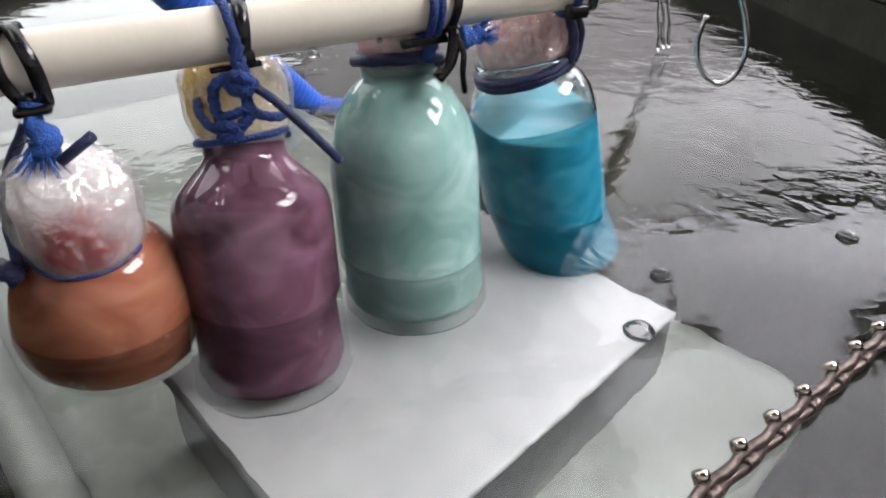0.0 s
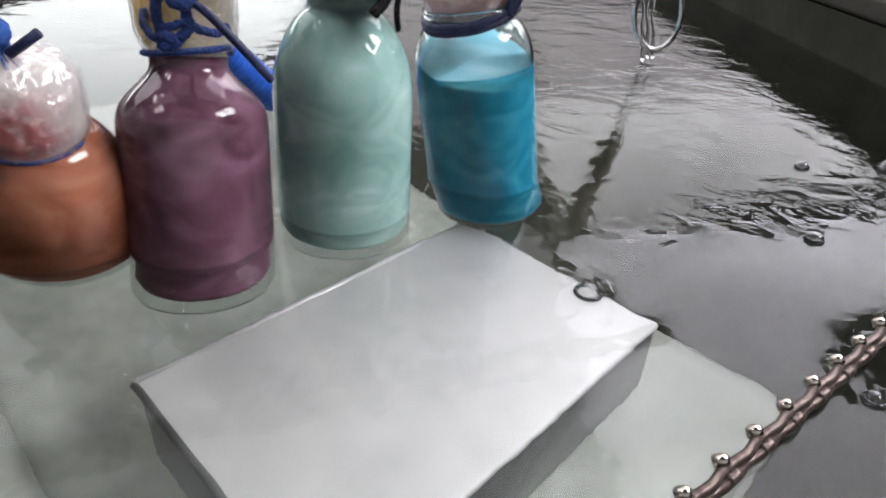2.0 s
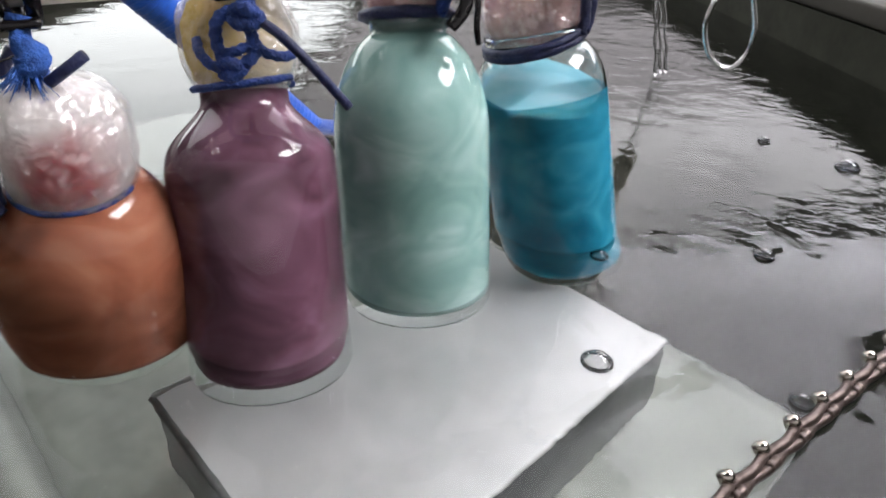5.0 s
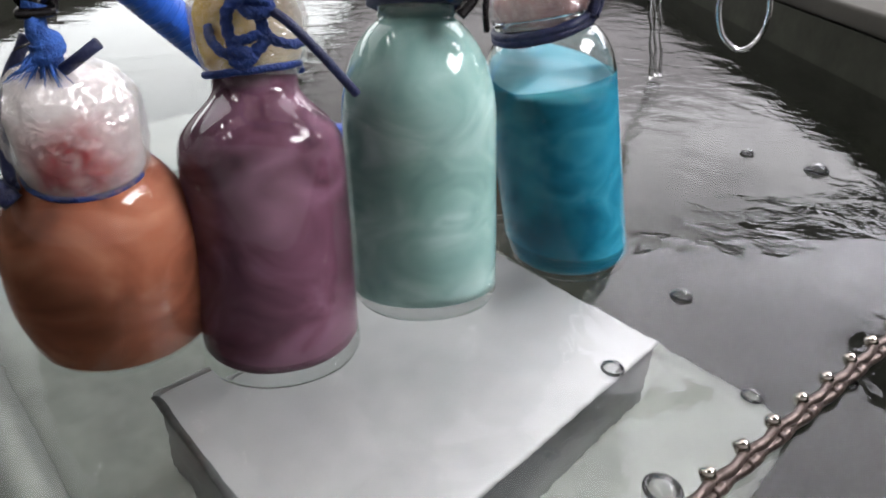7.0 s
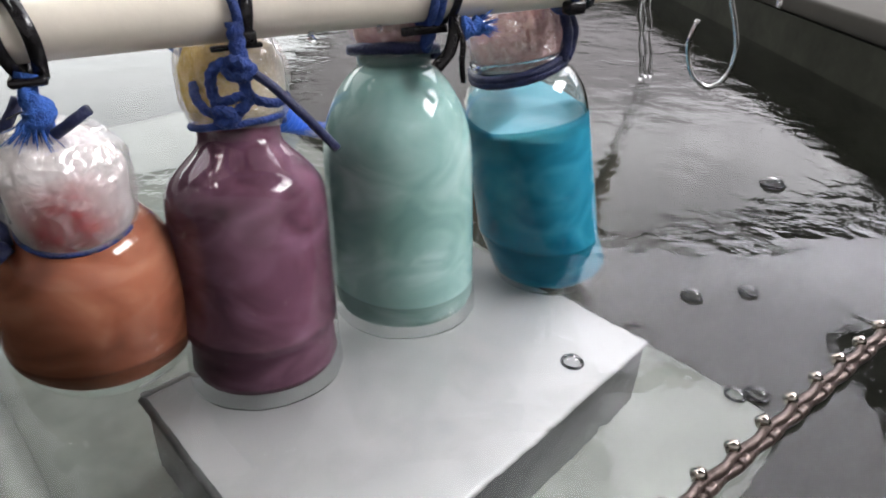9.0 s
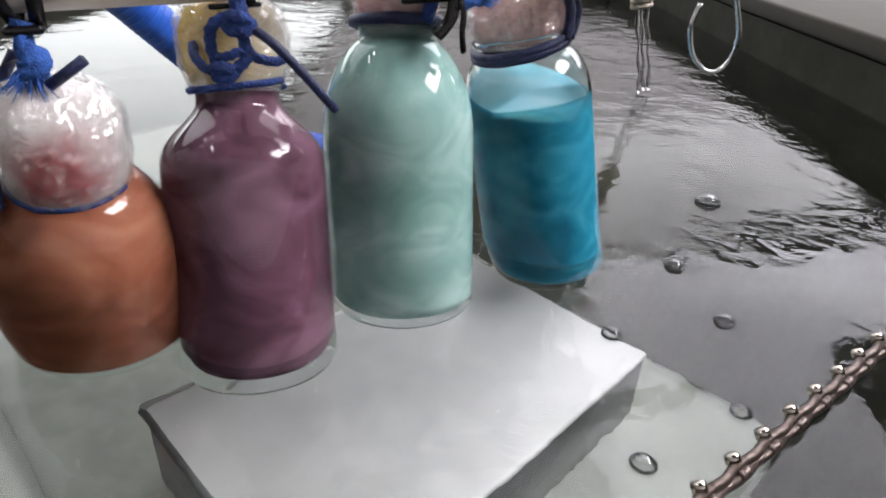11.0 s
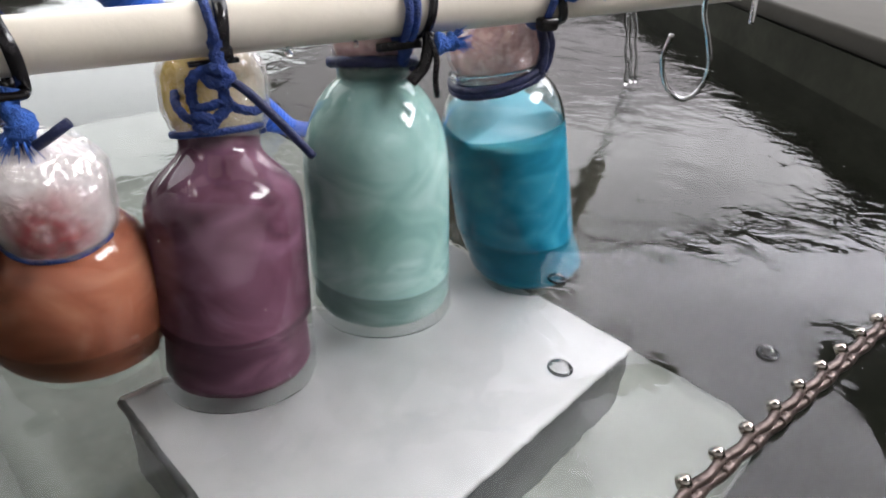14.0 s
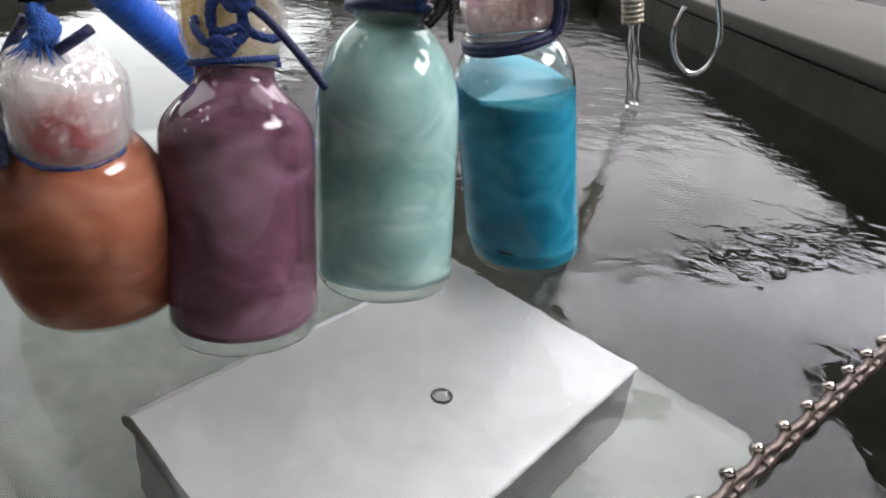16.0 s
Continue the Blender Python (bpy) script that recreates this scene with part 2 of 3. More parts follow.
M_cot_red = stained_cotton("cotton_red", (0.88, 0.82, 0.80), (0.50, 0.0, 0.02), (0.011, -0.023, 0.1130), 0.0235)
M_cot_yellow = stained_cotton("cotton_yellow", (0.8, 0.76, 0.66), (0.62, 0.42, 0.025), (-0.011, -0.019, 0.171), 0.034)
M_cot_pink = mat("cotton_pink", (0.62, 0.33, 0.31), 0.9, 0, 0.3, 90, 0.6, 220)
M_wall = mat("room_wall", (0.42, 0.41, 0.4), 0.8, 0, 0.06, 2, 0.1, 20)
M_ceiling = mat("dark_ceiling", (0.03, 0.03, 0.028), 0.8, 0, 0.2, 3, 0.1, 20)
M_panel = glow("panel_light", (0.985, 0.953, 0.995), PANEL_GLOW, 0.28)
M_soft = glow("soft_panel_light", (0.965, 0.97, 1.0), SOFT_GLOW, 0.28)
M_near = glow("near_panel_light", (0.985, 0.95, 1.03), NEAR_GLOW, 0.28)
M_left = glow("white_panel_light", (0.965, 0.985, 1.0), LEFT_GLOW)
# Plain ceiling made to glow, so that the water mirrors it.
M_ceiling_glow = glow("glowing_ceiling", (1.0, 0.94, 0.985), DIM_GLOW, 0.28)
M_key = glow("window_light", (0.985, 0.965, 1.0), KEY_GLOW)
M_lamp = glow("tube_light", (1.0, 0.99, 0.96), TUBE_GLOW)
M_orange = suspension("rust_liquid", (0.14, 0.042, 0.025), (0.275, 0.097, 0.056), (0.39, 0.17, 0.105), 3.1)
M_purple = suspension("mauve_liquid", (0.068, 0.027, 0.043), (0.135, 0.060, 0.092), (0.24, 0.125, 0.185), 1.7)
M_mint = suspension("mint_liquid", (0.18, 0.31, 0.285), (0.28, 0.425, 0.40), (0.50, 0.63, 0.61), 5.2)
M_teal = suspension("teal_liquid", (0.006, 0.115, 0.185), (0.015, 0.19, 0.285), (0.05, 0.30, 0.40), 2.4)
# Paler set of colours for the upward faces of the teal liquid.
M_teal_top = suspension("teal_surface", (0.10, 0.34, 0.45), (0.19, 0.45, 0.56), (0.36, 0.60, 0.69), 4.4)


# ---- shape helpers ----
def mesh_of(bm, name, material, smooth=True):
    me = bpy.data.meshes.new(name)
    bmesh.ops.recalc_face_normals(bm, faces=bm.faces)
    bm.to_mesh(me)
    bm.free()
    me.materials.append(material)
    if smooth:
        me.shade_smooth()
    return me


def part(name, bm, material, parent=None, label="", smooth=True):
    ob = new(name, mesh_of(bm, name, material, smooth))
    if parent is not None:
        ob.parent = parent
    if label:
        tagged(ob, label)
    return ob


def empty(name, m=None, **tags):
    ob = new(name)
    ob.empty_display_size = 0.02
    if m is not None:
        ob.matrix_basis = m
    return tagged(ob, **tags)


def lathe(profile, n=72, wobble=0.0, seed=0.0, dome=False):
    """Turns (radius, height) pairs round the z axis; radius 0 closes an end."""
    bm = bmesh.new()
    rings = []
    for r, z in profile:
        if r <= 1e-6:
            rings.append([bm.verts.new((0, 0, z))])
            continue
        ring = []
        for i in range(n):
            a = 2 * math.pi * i / n
            k = 1.0
            if wobble:
                k += wobble * noise.noise(Vector((math.cos(a) * 2 + seed, math.sin(a) * 2, z * 70)))
                k += 0.5 * wobble * noise.noise(Vector((math.cos(a) * 6 + seed, math.sin(a) * 6, z * 200)))
            ring.append(bm.verts.new((r * k * math.cos(a), r * k * math.sin(a), z)))
        rings.append(ring)
    for p, q in zip(rings, rings[1:]):
        if len(p) == 1 and len(q) == 1:
            continue
        for i in range(n):
            j = (i + 1) % n
            if len(p) == 1:
                bm.faces.new((p[0], q[j], q[i]))
            elif len(q) == 1:
                bm.faces.new((p[i], p[j], q[0]))
            else:
                bm.faces.new((p[i], p[j], q[j], q[i]))
    return bm


def smooth_path(pts, step=6):
    """Catmull-Rom through the points."""
    v = [Vector(p) for p in pts]
    v = [2 * v[0] - v[1]] + v + [2 * v[-1] - v[-2]]
    out = []
    for a, b, c, d in zip(v, v[1:], v[2:], v[3:]):
        for i in range(step):
            t = i / step
            out.append(0.5 * ((2 * b) + (c - a) * t + (2 * a - 5 * b + 4 * c - d) * t * t + (3 * b - a - 3 * c + d) * t ** 3))
    out.append(v[-2])
    return out


def sweep(path, radius, n=10, bm=None, flat=1.0, twist=0.0, braid=0.0):
    """A tube along a path; flat squeezes the section, braid gives it strands."""
    bm = bm or bmesh.new()
    path = [Vector(p) for p in path]
    up = Vector((0.13, 0.21, 0.97))
    rings = []
    for i, p in enumerate(path):
        d = (path[min(i + 1, len(path) - 1)] - path[max(i - 1, 0)]).normalized()
        s = d.cross(up)
        if s.length < 0.05:
            s = d.cross(Vector((1, 0, 0)))
        s.normalize()
        u = s.cross(d).normalized()
        up = u
        r = radius(i / (len(path) - 1)) if callable(radius) else radius
        ring = []
        for k in range(n):
            a = 2 * math.pi * k / n + twist * i
            rr = r * (1 + braid * math.cos(3 * a + 1.1 * i))
            ring.append(bm.verts.new(p + s * rr * math.cos(a) + u * rr * flat * math.sin(a)))
        rings.append(ring)
    for p, q in zip(rings, rings[1:]):
        for k in range(n):
            bm.faces.new((p[k], p[(k + 1) % n], q[(k + 1) % n], q[k]))
    bm.faces.new(rings[0][::-1])
    bm.faces.new(rings[-1])
    return bm


def block(x0, y0, z0, x1, y1, z1, bevel=0.0, bm=None):
    bm = bm or bmesh.new()
    r = bmesh.ops.create_cube(bm, size=1, matrix=Matrix.Translation(((x0 + x1) / 2, (y0 + y1) / 2, (z0 + z1) / 2)) @ Matrix.Diagonal((x1 - x0, y1 - y0, z1 - z0, 1)))
    if bevel:
        edges = list({e for v in r["verts"] for e in v.link_edges})
        bmesh.ops.bevel(bm, geom=edges, offset=bevel, segments=3, affect="EDGES", profile=0.5)
    return bm


def stand(base, top):
    """The pose of a thing whose foot is at base and whose axis runs to top."""
    d = (Vector(top) - Vector(base)).normalized()
    return Matrix.Translation(base) @ Vector((0, 0, 1)).rotation_difference(d).to_matrix().to_4x4()


# ---- the room ----
HC = 2.2
FLOOR_Z = -0.92
room = (-9.5, -1.9, 9.5, 17.0)
tagged(part("floor", block(room[0], room[1], FLOOR_Z - 0.1, room[2], room[3], FLOOR_Z), M_wall, smooth=False), "plain grey laboratory floor", "floor", kind="structure")
tagged(part("ceiling", block(room[0], room[1], HC + 0.06, room[2], room[3], HC + 0.2), M_ceiling, smooth=False), "dark ceiling between the light panels", "ceiling", kind="structure")
# Unseen walls; the south one stands close to return light to the bottles.
for nm, b in (("wall_north", (room[0], room[3], FLOOR_Z, room[2], room[3] + 0.1, HC + 0.2)), ("wall_south", (room[0], room[1] - 0.1, FLOOR_Z, room[2], room[1], HC + 0.2)),
              ("wall_west", (room[0] - 0.1, room[1], FLOOR_Z, room[0], room[3], HC + 0.2)), ("wall_east", (room[2], room[1], FLOOR_Z, room[2] + 0.1, room[3], HC + 0.2))):
    tagged(part(nm, block(*b), M_wall, smooth=False), "plain grey laboratory wall", "wall", kind="structure")


def ceiling_light(x0, y0, x1, y1, material, label, framed=True, drop=0.0, turn=0.0, pivot=(0, 0)):
    spin = Matrix.Translation((*pivot, 0)) @ pose(0, 0, 0, 0, 0, turn) @ Matrix.Translation((-pivot[0], -pivot[1], 0))
    ob = empty("ceiling_light", spin @ pose((x0 + x1) / 2, (y0 + y1) / 2, HC - drop), label=label, category="ceiling light", group="ceiling lights")
    w, d = (x1 - x0) / 2, (y1 - y0) / 2
    part("diffuser", block(-w, -d, 0.0, w, d, 0.02), material, ob, smooth=False)
    if not framed:
        return
    f = bmesh.new()
    for b in ((-w - 0.03, -d - 0.03, -0.01, -w - 0.002, d + 0.03, 0.06), (w + 0.002, -d - 0.03, -0.01, w + 0.03, d + 0.03, 0.06),
              (-w - 0.002, -d - 0.03, -0.01, w + 0.002, -d - 0.002, 0.06), (-w - 0.002, d + 0.002, -0.01, w + 0.002, d + 0.03, 0.06)):
        block(*b, bm=f)
    part("frame", f, M_ceiling, ob, smooth=False)


# Unseen panels, sized and lit to shape the bright patches mirrored in the water.
PANELS = (
    (-9.0, 5.0, -2.3, 15.5, M_left, "large white ceiling light panel"),
    (-2.0, 6.2, 1.1, 15.5, M_ceiling_glow, "large stretch of plain ceiling with an added glow"),
    (1.35, 7.8, 9.0, 15.5, M_ceiling_glow, "large stretch of plain ceiling with an added glow"),
    (-4.2, 1.1, 0.898, 4.35, M_soft, "soft white ceiling light panel"),
    (0.902, 1.1, 2.5, 3.54, M_near, "very bright ceiling light panel"),
)
for x0, y0, x1, y1, material, label in PANELS:
    ceiling_light(x0, y0, x1, y1, material, label, y0 > 4.5)
# two unseen hung panels, set askew so their reflections leave a dark wedge between
ceiling_light(1.17, 4.66, 7.6, 7.40, M_panel, "bright white ceiling light panel hung askew", True, 0.10, 25, (2.37, 4.66))
ceiling_light(0.92, 3.16, 6.3, 4.38, M_near, "very bright ceiling light panel hung askew", False, 0.05, 15, (2.15, 4.38))
ceiling_light(1.75, -0.5, 3.0, 1.25, M_key, "bright rooflight over the tank")
for x in (-1.75, -1.35):
    ceiling_light(x - 0.05, -0.7, x + 0.05, 0.75, M_lamp, "thin fluorescent tube on the ceiling")


# ---- the tank ----
def tank():
    x0, y0, x1, y1, zb, zt = -0.85, -0.3, 0.53, 2.2, -0.3, 0.06
    t = empty("water_tank", pose(0, 0, 0), label="steel water tank in a darkened tone with a beige rim", category="tank", kind="structure")
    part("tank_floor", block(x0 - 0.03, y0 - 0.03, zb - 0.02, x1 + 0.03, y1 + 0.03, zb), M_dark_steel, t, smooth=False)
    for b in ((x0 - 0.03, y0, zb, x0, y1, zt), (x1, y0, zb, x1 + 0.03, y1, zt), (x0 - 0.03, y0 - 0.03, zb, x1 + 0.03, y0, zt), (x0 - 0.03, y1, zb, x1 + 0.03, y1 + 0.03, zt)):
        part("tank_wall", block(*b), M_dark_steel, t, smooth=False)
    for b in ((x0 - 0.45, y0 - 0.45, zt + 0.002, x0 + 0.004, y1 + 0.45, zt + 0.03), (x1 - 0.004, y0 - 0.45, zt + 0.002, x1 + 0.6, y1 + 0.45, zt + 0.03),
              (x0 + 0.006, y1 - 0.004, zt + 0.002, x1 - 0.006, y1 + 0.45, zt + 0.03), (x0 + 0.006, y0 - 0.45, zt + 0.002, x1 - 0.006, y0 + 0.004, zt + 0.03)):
        part("rim", block(*b, bevel=0.006), M_beige_dimmed, t, "beige painted rim, its colour dimmed")
    part("base", block(x0 - 0.1, y0 - 0.1, FLOOR_Z, x1 + 0.1, y1 + 0.1, zb - 0.022), M_beige_dimmed, t, smooth=False)
    w = bmesh.new()
    bmesh.ops.create_grid(w, x_segments=60, y_segments=100, size=0.5, matrix=Matrix.Translation(((x0 + x1) / 2, (y0 + y1) / 2, 0)) @ Matrix.Diagonal((x1 - x0 + 0.036, y1 - y0 + 0.036, 1, 1)))
    water = part("water", w, M_water)
    tagged(water, "clear rippled water with a mirroring surface", "water", kind="structure")
    water.visible_shadow = False
    return water


WATER = tank()
TURN = Matrix.Rotation(U_ANGLE, 4, "Z")


def uv_pose(u, v, z):
    """A pose in the tray's own axes: u along its long side, v towards the chain."""
    return Matrix.Translation((u * math.cos(U_ANGLE) + v * math.sin(U_ANGLE), u * math.sin(U_ANGLE) - v * math.cos(U_ANGLE), z)) @ TURN


def platform():
    p = empty("steel_tray", uv_pose(0.20, -0.40, -0.144), label="submerged grey steel tray floor with rounded edges", category="tray")
    bm = block(-0.187, -0.355, -0.05, 0.186, 0.345, 0.0, 0.024)
    part("tray_floor", bm, M_floor, p)
    part("rolled_edge", sweep([(-0.190, -0.355, -0.004), (-0.190, 0, -0.004), (-0.190, 0.345, -0.004)], 0.014, 18), M_floor, p)
    for x in (-0.12, 0.12):
        part("leg", block(x - 0.01, -0.3, -0.155, x + 0.01, 0.3, -0.0495), M_dark_steel, p, smooth=False)


platform()


def steel_box():
    a, b, h = 0.2482, 0.1593, 0.0780
    cu, cv = 0.0736 + a / 2, -0.2829 + b / 2
    o = empty("steel_box", uv_pose(cu, cv, -0.1438), label="brushed stainless steel box just under the water", category="metal box")
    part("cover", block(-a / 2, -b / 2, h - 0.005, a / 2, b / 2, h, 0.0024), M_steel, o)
    part("edge_bead", sweep([(-a / 2, b / 2, h - 0.002), (-a / 2, -b / 2, h - 0.002)], 0.0024, 12), M_bead, o)
    part("edge_bead", sweep([(-a / 2, b / 2, h - 0.002), (a / 2, b / 2, h - 0.002)], 0.0026, 12), M_fold, o, "front edge with its highlight put into the colour")
    part("body", block(-a / 2 + 0.001, -b / 2 + 0.001, 0, a / 2 - 0.001, b / 2 - 0.001, h - 0.0055, 0.003), M_side_shade, o)


steel_box()


# ---- chain ----
def chain():
    a, b = Vector((0.131, 0.1865, 0.005)), Vector((0.1945, 0.2373, 0.005))
    step = (b - a) / 3.0 * 0.92
    d = step.normalized()
    side = Vector((-d.y, d.x, 0))
    o = empty("drive_chain", pose(0, 0, 0), label="brown steel chain with shiny round pins", category="chain")
    L = step.length
    rot = Matrix((( d.x, side.x, 0, 0), (d.y, side.y, 0, 0), (0, 0, 1, 0), (0, 0, 0, 1)))
    lk = bmesh.new()
    for s in (-1, 1):
        pts = smooth_path([(-0.15 * L, s * 0.0016, 0.0), (0.15 * L, s * 0.0017, s * 0.0012), (0.5 * L, s * 0.0004, s * 0.0022), (0.85 * L, s * 0.0017, s * 0.0012), (1.15 * L, s * 0.0016, 0.0)], 5)
        sweep(pts, 0.0022, 8, lk, 1.2)
    link = mesh_of(lk, "link", M_chain)
    pn = lathe([(0, -0.003), (0.0026, -0.003), (0.0026, 0.0012), (0.0034, 0.0014), (0.0034, 0.0040), (0.0033, 0.0049), (0.0029, 0.0056), (0.0020, 0.0061), (0.0008, 0.0063), (0, 0.0063)], 24)
    pin = mesh_of(pn, "pin", M_pin)
    for i in range(-14, 16):
        m = Matrix.Translation(a + step * i) @ rot
        ob = new("link", link)
        ob.parent, ob.matrix_basis = o, m
        ob = new("pin", pin)
        ob.parent = o
        ob.matrix_basis = m @ Matrix.Translation((0, 0.0022, 0.0005)) @ pose(0, 0, 0, -42, 8, 0)


chain()


# ---- blue hose and the falling water ----
def hose():
    o = empty("blue_hose", pose(0, 0, 0), label="blue plastic hose dipping into the water", category="hose")
    a, way = Vector((-0.2244, 0.4731, 0.13)), Vector((0.0322, 0.0396, -0.0505))
    pts = [a + way * (-1.2 + 0.08 * i) for i in range(64)]
    t = part("tube", sweep(pts, 0.0152, 32), M_tube, o)
    part("collar", sweep([a + way * -0.60, a + way * -0.42], 0.0180, 32), M_navy, t, "dark blue collar")
    # fine ribs round the tube
    for k in range(44):
        p = a + way * (-0.36 + 0.075 * k)
        part("rib", sweep([p, p + way * 0.022], 0.0155, 32), M_tube, t)


hose()


def inlet():
    o = empty("water_inlet", pose(0.236, 0.815, 0.104, 0, -13, 0), label="ribbed brass inlet pipe pouring water", category="pipe")
    prof = [(0.0, 0.004), (0.0095, 0.0)]
    for i in range(22):
        prof += [(0.0135, 0.001 + i * 0.006), (0.0135, 0.004 + i * 0.006), (0.0115, 0.0062 + i * 0.006)]
    prof += [(0.0, 0.1345)]
    part("spout", lathe(prof, 28), M_brass, o)
    part("supply_pipe", sweep(smooth_path([(0, 0, 0.134), (0, 0.004, 0.150), (0, 0.03, 0.163), (0, 0.4, 0.165), (0, 1.0, 0.165), (0, 1.40, 0.165), (0, 1.425, 0.150), (0, 1.43, -0.010)], 8), 0.0115, 20), M_brass, o)
    for k, (x, y, r) in enumerate(((-0.006, -0.003, 0.0020), (0.007, 0.001, 0.0016), (0.001, 0.004, 0.0018))):
        pts = [(x + 0.0012 * math.sin(i * 1.3 + k), y, 0.004 - i * 0.0077) for i in range(15)]
        ob = part("water_strand", sweep(pts, lambda t, r=r: r * (1 + 0.25 * math.sin(9 * t)), 10), M_bubble, o, "falling strand of clear water")
        ob.visible_shadow = False


inlet()

# ---- the hanging rack: pipe, cords, bottles and hook, all of which swing together ----
SWINGING = []
PA, PB = Vector((-0.146, 0.258, 0.1735)), Vector((0.0372, 0.350, 0.1845))
PD = (PB - PA).normalized()
PIPE_R = 0.0117


PIPE_FRAME = Matrix.Translation(PA) @ Vector((1, 0, 0)).rotation_difference(PD).to_matrix().to_4x4()


def pipe():
    o = empty("pvc_pipe", PIPE_FRAME, label="ivory plastic pipe the bottles hang from", category="pipe")
    bm = bmesh.new()
    prof = [(-0.30, 0.0098), (-0.30, 0.0113), (-0.299, PIPE_R), (0.0, PIPE_R), (0.2, PIPE_R), (0.45, PIPE_R), (0.452, 0.0113), (0.452, 0.0098)]
    n = 48
    rings = [[bm.verts.new((x, r * math.cos(2 * math.pi * i / n), r * math.sin(2 * math.pi * i / n))) for i in range(n)] for x, r in prof]
    for p, q in zip(rings, rings[1:] + rings[:1]):
        for i in range(n):
            bm.faces.new((p[i], p[(i + 1) % n], q[(i + 1) % n], q[i]))
    part("tube", bm, M_pvc, o)
    for s, k in ((0.098, 1.0), (0.131, 0.7)):
        d = lathe([(0, 0.0012 * k), (0.0012 * k, 0.0010 * k), (0.0019 * k, -0.0008 * k), (0.0021 * k, -0.0022 * k), (0.0015 * k, -0.0036 * k), (0, -0.0042 * k)], 20)
        bmesh.ops.transform(d, matrix=Matrix.Translation((s, -0.006, -0.0108)), verts=d.verts)
        part("water_drop", d, M_bubble, o, "clear hanging water drop").visible_shadow = False
    SWINGING.append(o)
    return o


pipe()


def band(bm, s, r, width, thick, tilt=0.0, n=40, squash=1.0, drop=0.0, bow=0.0):
    """A flat strap round the pipe at s along it, in the pipe's frame."""
    ring = []
    for i in range(n):
        a = 2 * math.pi * i / n
        c, sn = math.cos(a), math.sin(a)
        x = s + tilt * sn + bow * max(0.0, -c) ** 1.5
        rows = []
        for dx, dr in ((-width / 2, 0), (width / 2, 0), (width / 2, thick), (-width / 2, thick)):
            rad = r + dr
            z = rad * sn
            if sn < 0:
                z -= drop * sn * sn
            rows.append(bm.verts.new((x + dx, rad * c * squash, z)))
        ring.append(rows)
    for i in range(n):
        p, q = ring[i], ring[(i + 1) % n]
        for k in range(4):
            bm.faces.new((p[k], p[(k + 1) % 4], q[(k + 1) % 4], q[k]))
    return bm


def cord_ring(bm, s, r, cord, turns=1, pitch=0.004, tilt=0.0, braid=0.08):
    pts = []
    for i in range(turns * 36 + 1):
        a = 2 * math.pi * i / 36 + 1.2
        pts.append((s + pitch * i / 36 + tilt * math.sin(a), r * math.cos(a), r * math.sin(a)))
    return sweep(pts, cord, 10, bm, braid=braid)


def tie_at(name, s, label):
    o = empty(name, PIPE_FRAME @ Matrix.Translation((s, 0, 0)), label=label, category="cable tie", group="ties on the pipe")
    SWINGING.append(o)
    return o


def frayed(bm, start, way, length, strands=46, spread=0.006, r=0.0006, seed=1):
    rnd = random.Random(seed)
    way = Vector(way).normalized()
    for i in range(strands):
        j = Vector((rnd.uniform(-1, 1), rnd.uniform(-1, 1), rnd.uniform(-1, 1)))
        j -= way * j.dot(way)
        l = length * rnd.uniform(0.55, 1.0)
        p0 = Vector(start) + j * 0.0035
        sweep([p0, p0 + way * l * 0.5 + j * spread * 0.35, p0 + way * l + j * spread], lambda t: r * (1 - 0.7 * t), 5, bm)
    return bm


def rig_inverse(o):
    return o.matrix_basis.inverted()


def local(o, pts):
    inv = rig_inverse(o)
    return [inv @ Vector(p) for p in pts]


# first tie: two loose black straps and a frayed blue knot
def first_tie():
    o = tie_at("cable_tie", -0.0165, "black strap clip round the pipe with a frayed blue knot")
    part("strap", band(bmesh.new(), -0.0016, PIPE_R + 0.0004, 0.0044, 0.0022, -0.0008, drop=0.004, bow=-0.0036), M_tie, o)
    strap = part("strap", band(bmesh.new(), 0.0032, PIPE_R + 0.0004, 0.0056, 0.0026, -0.0012, drop=0.004, bow=0.0034), M_tie, o)
    part("clasp", block(-0.0065, -0.0135, -0.0185, 0.0075, -0.004, -0.0145, 0.0018), M_tie, strap)
    knot = sweep(smooth_path([(0.001, -0.008, -0.014), (-0.001, -0.010, -0.021), (0.001, -0.011, -0.028), (-0.002, -0.011, -0.034)], 6), lambda t: 0.0048 - 0.0013 * math.sin(t * 6), 14, braid=0.16)
    k = part("knot", knot, M_rope_light, o, "frayed blue cord knot")
    part("fray", frayed(bmesh.new(), (-0.002, -0.011, -0.032), (-0.25, -0.1, -1), 0.012, 60, 0.007, 0.00055, 4), M_rope_light, k)
    part("cord_end", sweep([(0.004, -0.015, -0.037), (0.011, -0.017, -0.0325), (0.0185, -0.019, -0.0275)], 0.0023, 14), M_navy, o, "cut navy cord end")
    part("bristle", sweep([(-0.004, -0.016, -0.026), (-0.0095, -0.018, -0.0275)], 0.0004, 6), M_tie, o)


first_tie()


